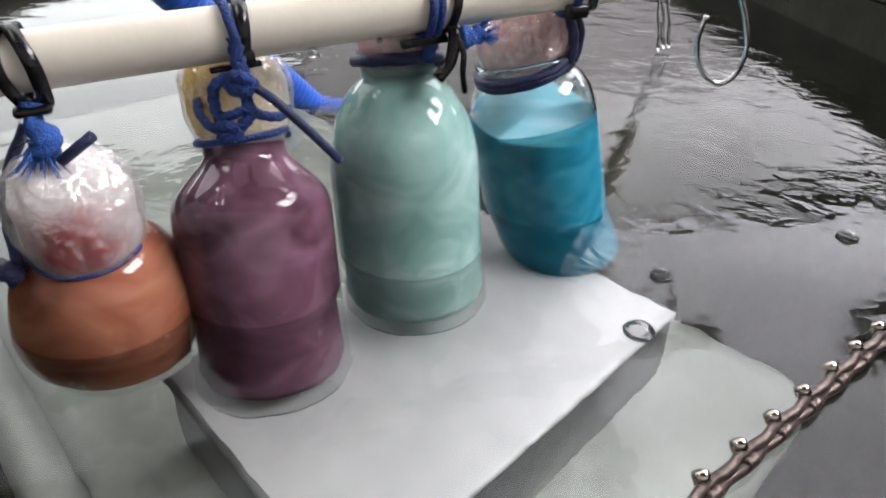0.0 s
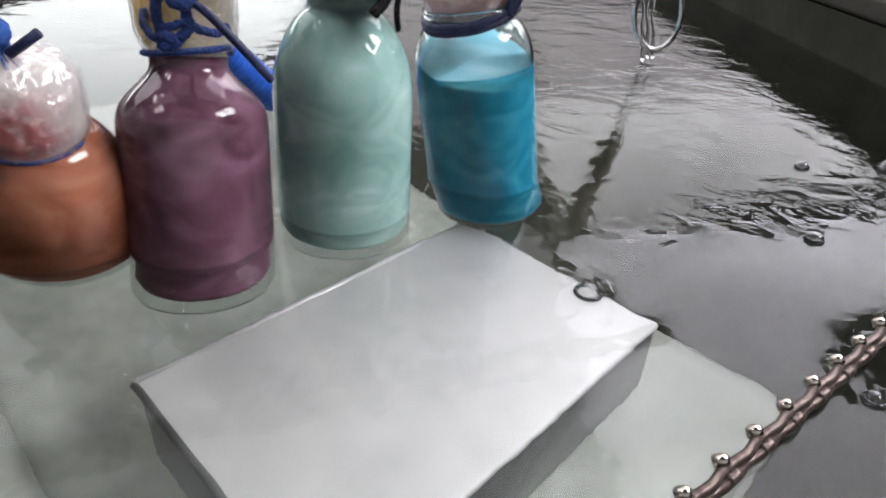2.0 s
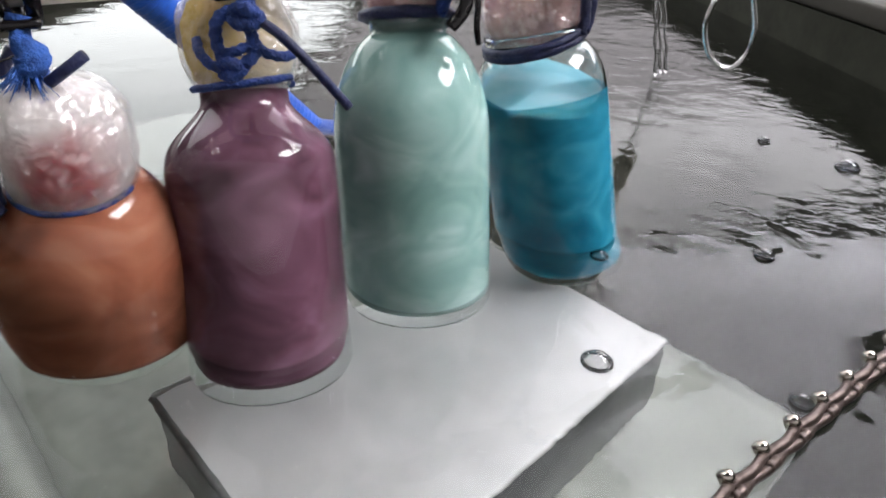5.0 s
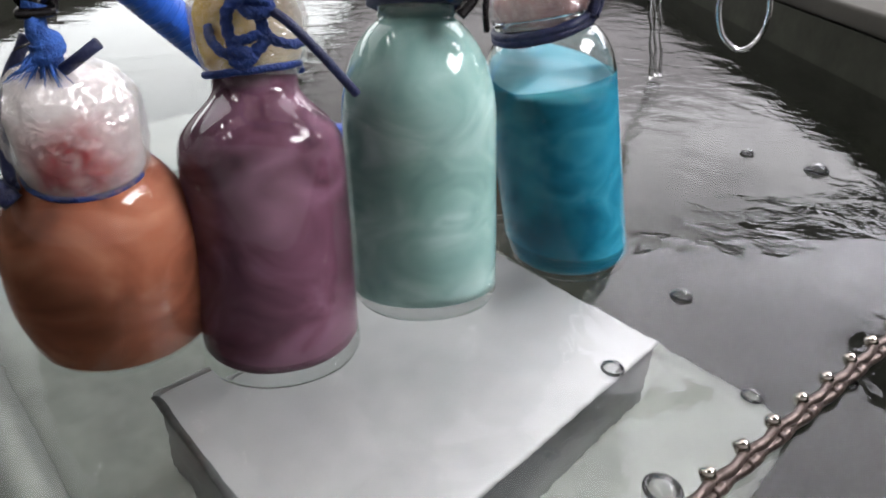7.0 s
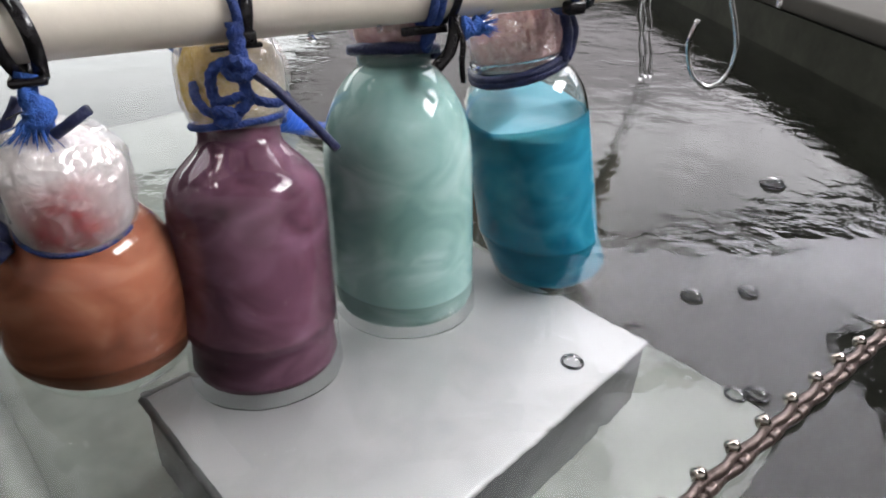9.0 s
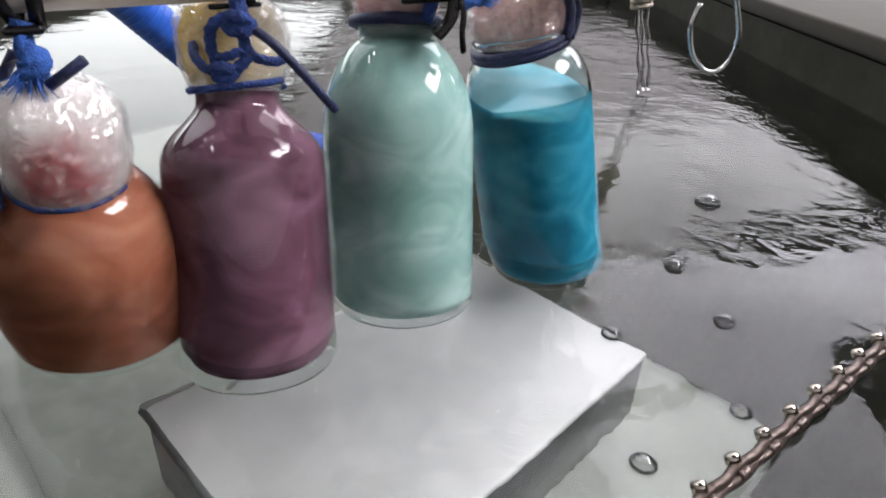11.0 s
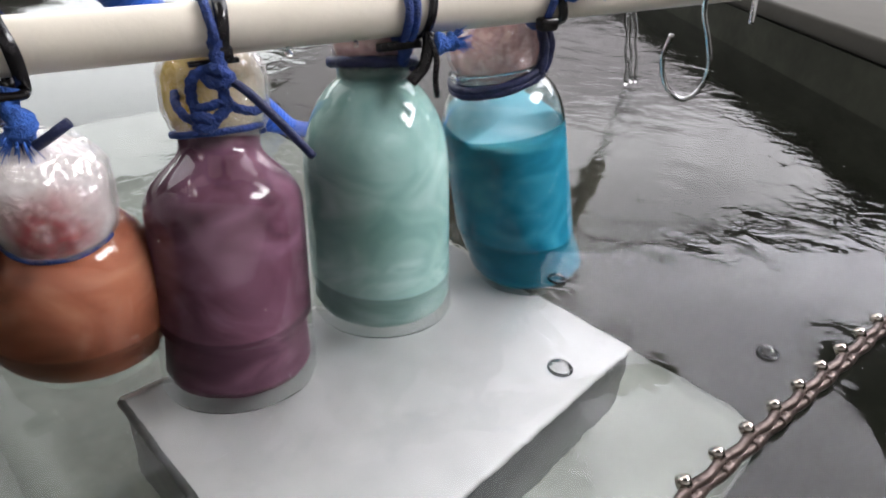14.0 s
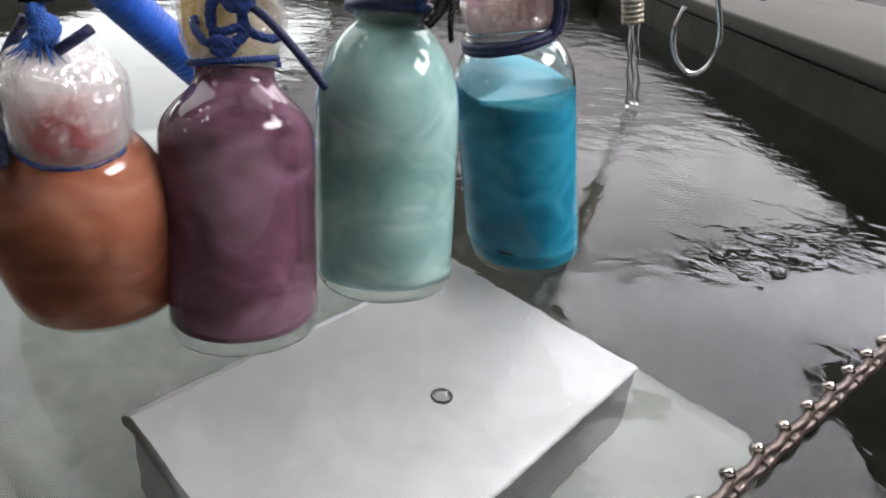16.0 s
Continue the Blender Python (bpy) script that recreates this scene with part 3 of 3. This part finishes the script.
def second_tie():
    o = tie_at("cable_tie", 0.0685, "black strap and blue cord looped over the pipe")
    part("strap", band(bmesh.new(), 0.0, PIPE_R + 0.0004, 0.0058, 0.0020, 0.002), M_tie, o)
    part("cord_loop", cord_ring(bmesh.new(), -0.0040, PIPE_R + 0.0022, 0.0021, 1, 0.001, -0.001), M_rope, o)
    part("strap_tail", block(-0.016, -0.0105, -0.0135, 0.006, -0.0065, -0.0115, 0.0005), M_tie, o)
    part("clasp", block(-0.0032, -0.0152, -0.0125, 0.0032, -0.0108, -0.005, 0.0012), M_tie, o)


second_tie()


def third_tie():
    o = tie_at("cable_tie", 0.165, "twisted black tape and blue cord knotted round the pipe")
    part("cord_loop", cord_ring(bmesh.new(), -0.010, PIPE_R + 0.0022, 0.0022, 2, 0.004, 0.002), M_rope, o)
    part("strap", band(bmesh.new(), 0.004, PIPE_R + 0.0004, 0.004, 0.002, 0.003), M_tie, o)
    t = sweep(smooth_path([(0.002, -0.013, -0.008), (0.000, -0.016, -0.016), (-0.003, -0.017, -0.024), (-0.010, -0.017, -0.031)], 6), 0.0032, 10, flat=0.5, twist=0.35)
    sweep(smooth_path([(0.002, -0.014, -0.010), (0.004, -0.018, -0.020), (0.003, -0.019, -0.030), (0.004, -0.019, -0.039)], 6), 0.0036, 10, t, flat=0.45, twist=0.22)
    part("twisted_tape", t, M_tie, o)
    part("strap_tail", block(-0.024, -0.0095, -0.0165, 0.0, -0.006, -0.0125, 0.0006), M_tie, o)
    k = part("knot", sweep(smooth_path([(0.006, -0.010, -0.014), (0.012, -0.010, -0.016), (0.018, -0.009, -0.015)], 6), lambda t: 0.0046 + 0.0008 * math.sin(7 * t), 12, braid=0.15), M_rope_light, o)
    part("fray", frayed(bmesh.new(), (0.018, -0.009, -0.015), (1, 0, 0.05), 0.009, 46, 0.004, 0.0005, 8), M_rope_light, k)


third_tie()


def fourth_tie():
    o = tie_at("cable_tie", 0.243, "black tape and blue cord knotted round the pipe")
    part("cord_loop", cord_ring(bmesh.new(), -0.004, PIPE_R + 0.0022, 0.0022, 1, 0.003, 0.003), M_rope, o)
    part("strap", band(bmesh.new(), 0.003, PIPE_R + 0.0004, 0.005, 0.0024, -0.006), M_tie, o)
    part("clasp", block(-0.010, -0.016, -0.014, 0.001, -0.008, -0.007, 0.0016), M_tie, o)
    k = part("knot", sweep(smooth_path([(0.004, -0.012, 0.004), (0.012, -0.0135, 0.005), (0.020, -0.0135, 0.006)], 6), 0.0044, 12, braid=0.14), M_rope_light, o)
    part("fray", frayed(bmesh.new(), (0.020, -0.0135, 0.006), (1, 0, 0), 0.009, 40, 0.003, 0.0005, 9), M_rope_light, k)


fourth_tie()


# ---- bottles ----
def body_profile(h, r, neck, shoulder, collar=0.012, power=1.25):
    """The outer wall of a bottle from its foot to its lip at height h; collar is the length of the straight neck."""
    s0 = h - shoulder
    out = [(0.0, 0.0022), (r * 0.62, 0.0022), (r * 0.86, 0.0), (r * 0.95, 0.0012), (r, 0.0065), (r, s0 * 0.5), (r, s0)]
    for i in range(1, 13):
        a = i / 12 * math.pi / 2
        if power > 1.5:
            # a tight round shoulder, then a hollow flare up to the neck
            out.append((neck + (r - neck) * (0.5 + 0.5 * math.cos(2 * a)) ** 0.85, s0 + (shoulder - collar) * (i / 12) ** 0.68))
            continue
        out.append((neck + (r - neck) * math.cos(a) ** power, s0 + (shoulder - collar) * math.sin(a) ** 0.95))
    out += [(neck * 1.0, h - 0.006), (neck * 1.1, h - 0.004), (neck * 1.12, h), (neck * 1.0, h + 0.001)]
    return out


def rounded_foot(profile, depth=0.036, narrow=0.15):
    """Draws a bottle's lower wall in towards its foot."""
    return [(r * (1 - narrow * max(0.0, (depth - z) / depth) ** 1.8), z) for (r, z) in profile]


def inset(profile, t, upto):
    """The inside of a wall t(z) thick, cut off at height upto."""
    pts = []
    for (r, z) in profile:
        if z > upto:
            break
        pts.append((max(0.0, r - t(z)), max(z, 0.0) + (t(z) * 0.95 if z < 0.007 else 0)))
    pts = [p for i, p in enumerate(pts) if i == 0 or p[1] >= pts[i - 1][1] - 1e-6]
    for (r0, z0), (r1, z1) in zip(profile, profile[1:]):
        if z0 <= upto < z1:
            k = (upto - z0) / (z1 - z0)
            pts.append((r0 + (r1 - r0) * k - t(upto), upto))
            break
    return pts


def bottle(name, label, m, profile, h, neck, level, liquid, top_liquid=None, wall=0.0052, lean=0.0):
    """A thick-walled bottle filled up to level; lean: how far the liquid's surface slopes down towards the front."""
    o = empty(name, m, label=label, category="bottle", group="bottles on the pipe")

    def thick(z):
        k = max(0.0, min(1.0, (0.62 * h - z) / (0.2 * h)))
        return 0.0014 + (wall - 0.0014) * k
    inner = inset(profile, thick, h - 0.004)
    shell = lathe(profile + [(max(neck - 0.0016, 0.003), h - 0.002)] + inner[::-1], 96)
    g = part("glass", shell, M_glass, o, "clear glass wall with a thick foot")
    g.visible_shadow = False
    bm = lathe(inset(profile, lambda z: thick(z) - 0.0003, level) + [(0.0, level - 0.0004)], 96)
    if top_liquid is not None:
        up = m.to_3x3().inverted() @ Vector((0, -lean, 1))
        for v in bm.verts:
            if v.co.z > level - 0.002:
                v.co.z -= (up.x * v.co.x + up.y * v.co.y) / up.z
                for (r0, z0), (r1, z1) in zip(profile, profile[1:]):
                    if z0 <= v.co.z < z1:
                        most = r0 + (r1 - r0) * (v.co.z - z0) / (z1 - z0) - thick(v.co.z) + 0.0003
                        k = min(1.0, most / max(1e-6, math.hypot(v.co.x, v.co.y)))
                        v.co.x, v.co.y = v.co.x * k, v.co.y * k
    ob = part("liquid", bm, liquid, o, "cloudy coloured liquid")
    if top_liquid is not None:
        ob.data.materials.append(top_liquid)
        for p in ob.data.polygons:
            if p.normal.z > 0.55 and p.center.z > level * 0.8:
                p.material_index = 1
    SWINGING.append(o)
    return o


def crumple(bm, seed, deep):
    """Pushes sharp creases and folds into a film."""
    for v in bm.verts:
        p = v.co * 85 + Vector((seed, seed * 0.3, -seed))
        q = Vector((p.x * 2.1, p.y * 2.1, p.z * 0.8))
        d = abs(noise.noise(p)) * 1.6 + abs(noise.noise(q)) * 0.9 + 0.35 * abs(noise.noise(p * 3.3))
        out = Vector((v.co.x, v.co.y, 0.004)).normalized()
        v.co += out * deep * (0.8 - d)
    return bm


def stopper(o, z, r, height, cotton, seed, core=0.93, waist=0.80, plug=0.004):
    """A cotton plug under crumpled film, on the neck of a bottle."""
    c = part("cotton_plug", lathe([(0, z - plug), (r * (waist - 0.1), z - plug), (r * (waist + 0.02), z), (r * core, z + height * 0.25), (r * core * 1.02, z + height * 0.6), (r * core * 0.86, z + height * 0.85), (r * 0.5, z + height * 0.96), (0, z + height)], 64, 0.05, seed), cotton, o)
    prof = [(r * waist, z - 0.006), (r * (waist + 0.1), z), (r * 0.99, z + height * 0.14), (r * 1.03, z + height * 0.32), (r * 1.03, z + height * 0.5), (r * 1.0, z + height * 0.68),
            (r * 0.93, z + height * 0.84), (r * 0.78, z + height * 0.95), (r * 0.5, z + height * 1.02), (r * 0.2, z + height * 1.04), (0, z + height * 1.04)]
    fine = []
    for (r0, z0), (r1, z1) in zip(prof, prof[1:]):
        fine += [(r0 + (r1 - r0) * k / 7, z0 + (z1 - z0) * k / 7) for k in range(7)]
    fine.append(prof[-1])
    w = part("film", crumple(lathe(fine, 160, 0.05, seed + 4), seed, 0.0011), M_wrap, c, "crumpled clear cling film")
    return c, w


def neck_cord(o, z, r, cord=0.0023, turns=2, tilt=0.0, material=None):
    pts = []
    for i in range(turns * 48 + 1):
        a = 2 * math.pi * i / 48
        pts.append((r * math.cos(a), r * math.sin(a), z + tilt * math.sin(a + 0.6) + 0.0032 * i / 48))
    return part("neck_cord", sweep(pts, cord, 10, braid=0.1), material or M_rope, o, "blue cord wound round the neck")


# rust-coloured round bottle
m1 = stand((-0.1636, 0.2678, -0.0075), (-0.1550, 0.2490, 0.0950))
b1 = bottle("round_bottle", "round bottle of rust-orange liquid wrapped in film", m1, rounded_foot(body_profile(0.107, 0.0462, 0.0218, 0.072, 0.005, 1.3)), 0.107, 0.0218, 0.101, M_orange, wall=0.0066)
stopper(b1, 0.1035, 0.0262, 0.041, M_cot_red, 2.0, 0.9, 0.86)
neck_cord(b1, 0.0985, 0.0236, 0.0013, 1)
part("hanging_cord", sweep(smooth_path([(-0.020, -0.020, 0.100), (-0.0275, -0.008, 0.110), (-0.0290, 0.004, 0.128), (-0.0200, 0.017, 0.150)], 8), 0.0024, 10, braid=0.1), M_navy, b1)
part("cord_knot", sweep(smooth_path([(-0.017, -0.026, 0.099), (-0.022, -0.025, 0.103), (-0.027, -0.021, 0.101)], 6), 0.0042, 12, braid=0.15), M_navy, b1)

# mauve bottle
m2 = stand((-0.0810, 0.2626, -0.0245), (-0.0955, 0.304, 0.1271))
b2 = bottle("tall_bottle", "tall glass bottle of mauve liquid with yellow-stained stopper", m2, body_profile(0.160, 0.0400, 0.0202, 0.049, 0.0145, 1.6), 0.160, 0.0202, 0.155, M_purple, wall=0.0075)
stopper(b2, 0.1565, 0.0260, 0.038, M_cot_yellow, 7.0, 0.93, 0.82)
neck_cord(b2, 0.1515, 0.0222, 0.0018, 1, 0.002)


def front_knot():
    def cord(name, pts, r, material=M_rope, label="", braid=0.12):
        part(name, sweep(smooth_path(local(b2, pts), 10), r, 12, braid=braid), material, b2, label)
    cord("hanging_cord", [(-0.083, 0.2745, 0.176), (-0.0820, 0.273, 0.168), (-0.0805, 0.271, 0.158)], 0.0034, braid=0.16)
    cord("cord_bow", [(-0.0800, 0.2710, 0.1590), (-0.0870, 0.270, 0.1600), (-0.0925, 0.269, 0.1565), (-0.0935, 0.268, 0.1500), (-0.0915, 0.2665, 0.1430), (-0.0880, 0.2650, 0.1390)], 0.0025)
    cord("cord_bow", [(-0.0795, 0.2695, 0.158), (-0.0790, 0.268, 0.151), (-0.0775, 0.267, 0.1460), (-0.0810, 0.2655, 0.1415), (-0.0860, 0.265, 0.1375)], 0.0026)
    cord("cord_bow", [(-0.0905, 0.2660, 0.1440), (-0.0850, 0.2655, 0.1455), (-0.0790, 0.2665, 0.1475), (-0.0730, 0.270, 0.1440), (-0.0670, 0.2745, 0.1425), (-0.0640, 0.280, 0.1445)], 0.0021)
    cord("cord_bow", [(-0.0905, 0.2655, 0.1380), (-0.0975, 0.269, 0.1390), (-0.1040, 0.276, 0.1425), (-0.1080, 0.286, 0.1450)], 0.0021)
    # two wound knots: one above the bow, one at its lower corner
    cord("knot", [(-0.0850, 0.2690, 0.1610), (-0.0790, 0.2660, 0.1615), (-0.0755, 0.2670, 0.1585), (-0.0790, 0.2655, 0.1560), (-0.0845, 0.2670, 0.1565), (-0.0860, 0.2690, 0.1590)], 0.0028, braid=0.15)
    cord("knot", [(-0.0920, 0.2650, 0.1400), (-0.0870, 0.2630, 0.1410), (-0.0835, 0.2640, 0.1385), (-0.0870, 0.2630, 0.1360), (-0.0915, 0.2650, 0.1370)], 0.0027, braid=0.15)
    cord("cord_end", [(-0.0790, 0.2680, 0.1590), (-0.0680, 0.2665, 0.1530), (-0.0550, 0.2680, 0.1400), (-0.0415, 0.2740, 0.1225)], 0.0021, M_navy, "stiff cut cord end", 0.0)


front_knot()

# mint bottle
m3 = stand((-0.0093, 0.3136, -0.0089), (-0.0208, 0.346, 0.1468))
b3 = bottle("tall_bottle", "tall glass bottle of pale mint liquid under the pipe", m3, body_profile(0.167, 0.042, 0.0200, 0.064, 0.012, 1.5), 0.167, 0.0200, 0.1615, M_mint, wall=0.0072)
stopper(b3, 0.164, 0.0225, 0.034, M_cot_pink, 11.0)
neck_cord(b3, 0.1615, 0.0226, 0.0030, 1, -0.001, M_navy)
part("hanging_cord", sweep(smooth_path([(0.017, -0.017, 0.164), (0.020, -0.022, 0.172), (0.022, -0.026, 0.183)], 8), 0.0034, 12, braid=0.12), M_rope, b3)

# teal bottle
m4 = stand((0.0899, 0.3840, -0.0308), (0.0527, 0.397, 0.1374))
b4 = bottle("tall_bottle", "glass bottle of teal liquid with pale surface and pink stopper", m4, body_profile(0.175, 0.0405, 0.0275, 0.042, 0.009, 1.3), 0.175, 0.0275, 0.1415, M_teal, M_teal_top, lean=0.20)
stopper(b4, 0.173, 0.0295, 0.036, M_cot_pink, 15.0)
neck_cord(b4, 0.1670, 0.0300, 0.0027, 2, 0.005, M_navy)
part("hanging_cord", sweep(smooth_path([(0.024, -0.020, 0.171), (0.028, -0.018, 0.183), (0.027, -0.016, 0.199), (0.021, -0.016, 0.209)], 8), 0.003, 12, braid=0.12), M_navy, b4)
part("hanging_cord", sweep(smooth_path([(0.027, -0.016, 0.171), (0.033, -0.012, 0.185), (0.030, -0.012, 0.201), (0.024, -0.014, 0.211)], 8), 0.0026, 12, braid=0.12), M_navy, b4)


# ---- hook ----
def hook():
    o = empty("wire_hook", Matrix.Translation((0.190, 0.428, 0.150)), label="bent chrome wire hook hung over the pipe", category="hook")
    loop = [(-0.0255, -0.012, 0.013), (-0.0285, -0.012, -0.003), (-0.0200, -0.012, -0.020), (-0.0030, -0.012, -0.029), (0.0100, -0.012, -0.022), (0.0125, -0.013, -0.006), (0.0040, -0.015, 0.012),
           (-0.0060, -0.017, 0.028), (-0.0090, -0.0185, 0.0440), (-0.0030, -0.010, 0.0562), (0.0060, 0.001, 0.0580), (0.0140, 0.005, 0.0580), (0.0200, -0.001, 0.0560), (0.0245, -0.0055, 0.0460), (0.0247, -0.008, 0.0340), (0.0245, -0.009, 0.0220)]
    pts = [(-0.0285 + (x + 0.0285) * 0.76, y, z) if i < 9 else (x - 0.009 * (1 - (i - 8) / 8), y, z) for i, (x, y, z) in enumerate(loop)]
    part("wire", sweep(smooth_path(pts, 8), 0.0017, 14), M_chrome, o)
    SWINGING.append(o)


hook()


# ---- bubbles ----
def bubble(r):
    o = empty("bubble", None, label="small round bubble floating on the water", category="bubble", group="bubbles on the water")
    n = 7
    outer = [(r * math.cos(math.pi / 2 * i / n), 0.0006 + r * 0.75 * math.sin(math.pi / 2 * i / n)) for i in range(n)] + [(0, 0.0006 + r * 0.75)]
    q = r * 0.84
    inner = [(0, 0.0012 + q * 0.70)] + [(q * math.cos(math.pi / 2 * i / n), 0.0012 + q * 0.70 * math.sin(math.pi / 2 * i / n)) for i in reversed(range(n))]
    d = part("dome", lathe(outer[::-1] + inner[::-1] , 32), M_bubble, o)
    d.visible_shadow = False
    rim = bmesh.new()
    pts = [(r * 1.03 * math.cos(2 * math.pi * i / 36), r * 1.03 * math.sin(2 * math.pi * i / 36), 0.0006) for i in range(37)]
    part("meniscus", sweep(pts, r * 0.17, 8, rim), M_meniscus, o).visible_shadow = False
    return o


BUBBLES = [bubble(r) for r in (0.0068, 0.0050, 0.0055, 0.0050, 0.0085, 0.0045, 0.0050)]


# ---- movement ----
def motions():
    swing = [
        (0, pose(-0.0135, 0.0010, -0.0506, 0.54, -0.95, -0.28)),
        (0.5, pose(-0.0182, 0.0110, -0.0531, 1.07, -0.67, -0.62)),
        (1, pose(-0.0314, 0.0250, -0.0512, 1.96, 0.15, -1.40)),
        (1.5, pose(-0.0514, 0.0433, -0.0463, 3.36, 2.08, -2.17)),
        (2, pose(-0.0682, 0.0642, -0.0561, 5.67, 3.37, -3.01)),
        (2.5, pose(-0.0536, 0.0432, -0.0628, 5.62, 2.53, -2.72)),
        (3, pose(0.0105, -0.0132, -0.0382, -0.29, -1.61, 0.73)),
        (3.5, pose(0.0372, -0.0312, -0.0253, -3.76, -3.06, 2.56)),
        (4, pose(-0.0031, 0.0069, -0.0324, -0.28, 0.06, 1.49)),
        (6.5, pose(0.0077, -0.0059, -0.0010, -0.29, 0.47, 0.65)),
        (7, pose(0.0002, -0.0001, 0.0007, -0.01, -0.00, 0.00)),
        (7.5, pose(0.0024, -0.0057, 0.0055, -0.46, 0.27, 0.88)),
        (8, pose(-0.0005, -0.0035, -0.0175, 0.28, 0.20, 0.20)),
        (8.5, pose(-0.0006, 0.0014, -0.0291, 0.63, -0.20, 0.54)),
        (11, pose(-0.0092, 0.0081, -0.0055, 0.11, 0.35, -0.31)),
        (11.5, pose(-0.0045, -0.0012, 0.0156, -1.51, -0.17, 0.39)),
        (12, pose(-0.0070, -0.0002, 0.0140, -1.22, -0.21, 0.09)),
        (12.5, pose(-0.0067, 0.0039, -0.0196, -0.23, -1.06, 0.02)),
        (13, pose(-0.0127, 0.0126, -0.0352, 1.27, -0.91, -0.49)),
        (13.5, pose(-0.0120, 0.0146, -0.0315, 1.17, -0.46, -0.62)),
        (14, pose(-0.0140, 0.0149, -0.0428, 1.68, -0.57, -0.62)),
        (14.5, pose(-0.0119, 0.0174, -0.0257, 1.01, 0.06, -0.33)),
        (15, pose(-0.0143, 0.0165, -0.0114, 0.11, 0.27, -0.82)),
        (15.5, pose(-0.0187, 0.0238, -0.0070, 0.19, 0.88, -1.21)),
        (16, pose(-0.0288, 0.0379, -0.0106, 2.01, 1.46, -2.24)),
    ]

    # the mauve bottle also tips on its own cord, its foot coming forward (degrees)
    tips = {0: -3, 0.5: -4, 1: -4, 1.5: -4, 2: -4, 2.5: -4, 3: -3, 3.5: -2, 4: -4, 11: -1, 11.5: -1, 12: -1, 12.5: -2, 13: -4, 13.5: -4, 14: -4, 14.5: -3, 15: -3, 15.5: -3, 16: -2}
    for ob in SWINGING:
        rest = ob.matrix_basis.copy()
        rows = []
        for t, m in swing:
            at = m @ rest
            if ob == b2:
                neck = Matrix.Translation(at @ Vector((0, 0, 0.155)))
                at = neck @ pose(0, 0, 0, tips.get(t, 0)) @ neck.inverted() @ at
            rows.append((t, at))
        walk(ob, rows)
    # the rippled sheet sways in small rounds, so that its waves shift and cross
    still = WATER.matrix_basis.translation.copy()
    walk(WATER, [(0.5 * i, pose(still.x + 0.007 * math.sin(2.1 * i), still.y + 0.007 * math.cos(1.7 * i), still.z)) for i in range(33)])
    drifts = [
        [(0.0, 0.091, 0.251), (0.5, 0.09, 0.262), (1.0, 0.084, 0.285), (1.5, 0.09, 0.286), (2.0, 0.083, 0.293), (2.5, 0.088, 0.292), (3.0, 0.086, 0.288), (6.5, 0.071, 0.193), (7.0, 0.092, 0.172), (8.5, 0.094, 0.145), (16.0, 0.11, 0.11)],
        [(0.0, 0.116, 0.303), (0.5, 0.095, 0.328), (1.0, 0.096, 0.338), (1.5, 0.105, 0.268), (2.0, 0.094, 0.299), (2.5, 0.098, 0.302), (4.0, 0.098, 0.388), (7.0, 0.087, 0.244), (7.5, 0.092, 0.27), (8.0, 0.071, 0.246), (8.5, 0.07, 0.244), (11.0, 0.1, 0.284), (11.5, 0.105, 0.282), (12.0, 0.106, 0.289), (12.5, 0.104, 0.314), (13.0, 0.097, 0.331), (13.5, 0.089, 0.339), (14.0, 0.085, 0.332), (14.5, 0.091, 0.332), (15.0, 0.076, 0.347), (15.5, 0.061, 0.367), (16.0, 0.056, 0.39)],
        [(0.0, 0.249, 0.356), (4.0, 0.229, 0.375), (7.5, 0.138, 0.31), (8.0, 0.173, 0.311), (8.5, 0.154, 0.309), (11.0, 0.16, 0.365), (11.5, 0.114, 0.261), (12.0, 0.116, 0.27), (12.5, 0.106, 0.251), (13.0, 0.074, 0.241), (13.5, 0.07, 0.24), (14.0, 0.073, 0.248), (14.5, 0.07, 0.244), (15.0, 0.074, 0.24), (15.5, 0.061, 0.159), (16.0, 0.059, 0.153)],
        [(0.0, 0.3, 0.408), (6.5, 0.29, 0.6), (8.5, 0.203, 0.335), (11.0, 0.17, 0.303), (12.0, 0.106, 0.17), (13.0, 0.104, 0.214), (13.5, 0.153, 0.298), (14.0, 0.19, 0.271), (14.5, 0.195, 0.304), (15.0, 0.203, 0.344), (15.5, 0.178, 0.337), (16.0, 0.211, 0.404)],
        [(0.0, 0.401, 0.474), (6.5, 0.33, 0.53), (8.5, 0.30, 0.502), (11.0, 0.222, 0.475), (11.5, 0.225, 0.494), (12.0, 0.47, 0.60), (14.0, 0.48, 0.548), (16.0, 0.48, 0.549)],
        [(0.0, 0.225, 0.215), (8.5, 0.147, 0.23), (11.0, 0.149, 0.227), (11.5, 0.094, 0.18), (12.0, 0.077, 0.161), (13.5, 0.031, 0.155), (14.5, 0.011, 0.179), (15.0, 0.007, 0.234), (15.5, 0.007, 0.238), (16.0, 0.01, 0.235)],
        [(0.0, 0.238, 0.255), (8.5, 0.174, 0.235), (11.0, 0.093, 0.192), (12.0, 0.094, 0.159), (13.0, 0.147, 0.15), (14.0, 0.298, 0.291), (15.0, 0.251, 0.341), (15.5, 0.223, 0.353), (16.0, 0.248, 0.387)],
    ]
    for ob, rows in zip(BUBBLES, drifts):
        walk(ob, [(t, pose(x, y, 0.0004)) for t, x, y in rows])


motions()
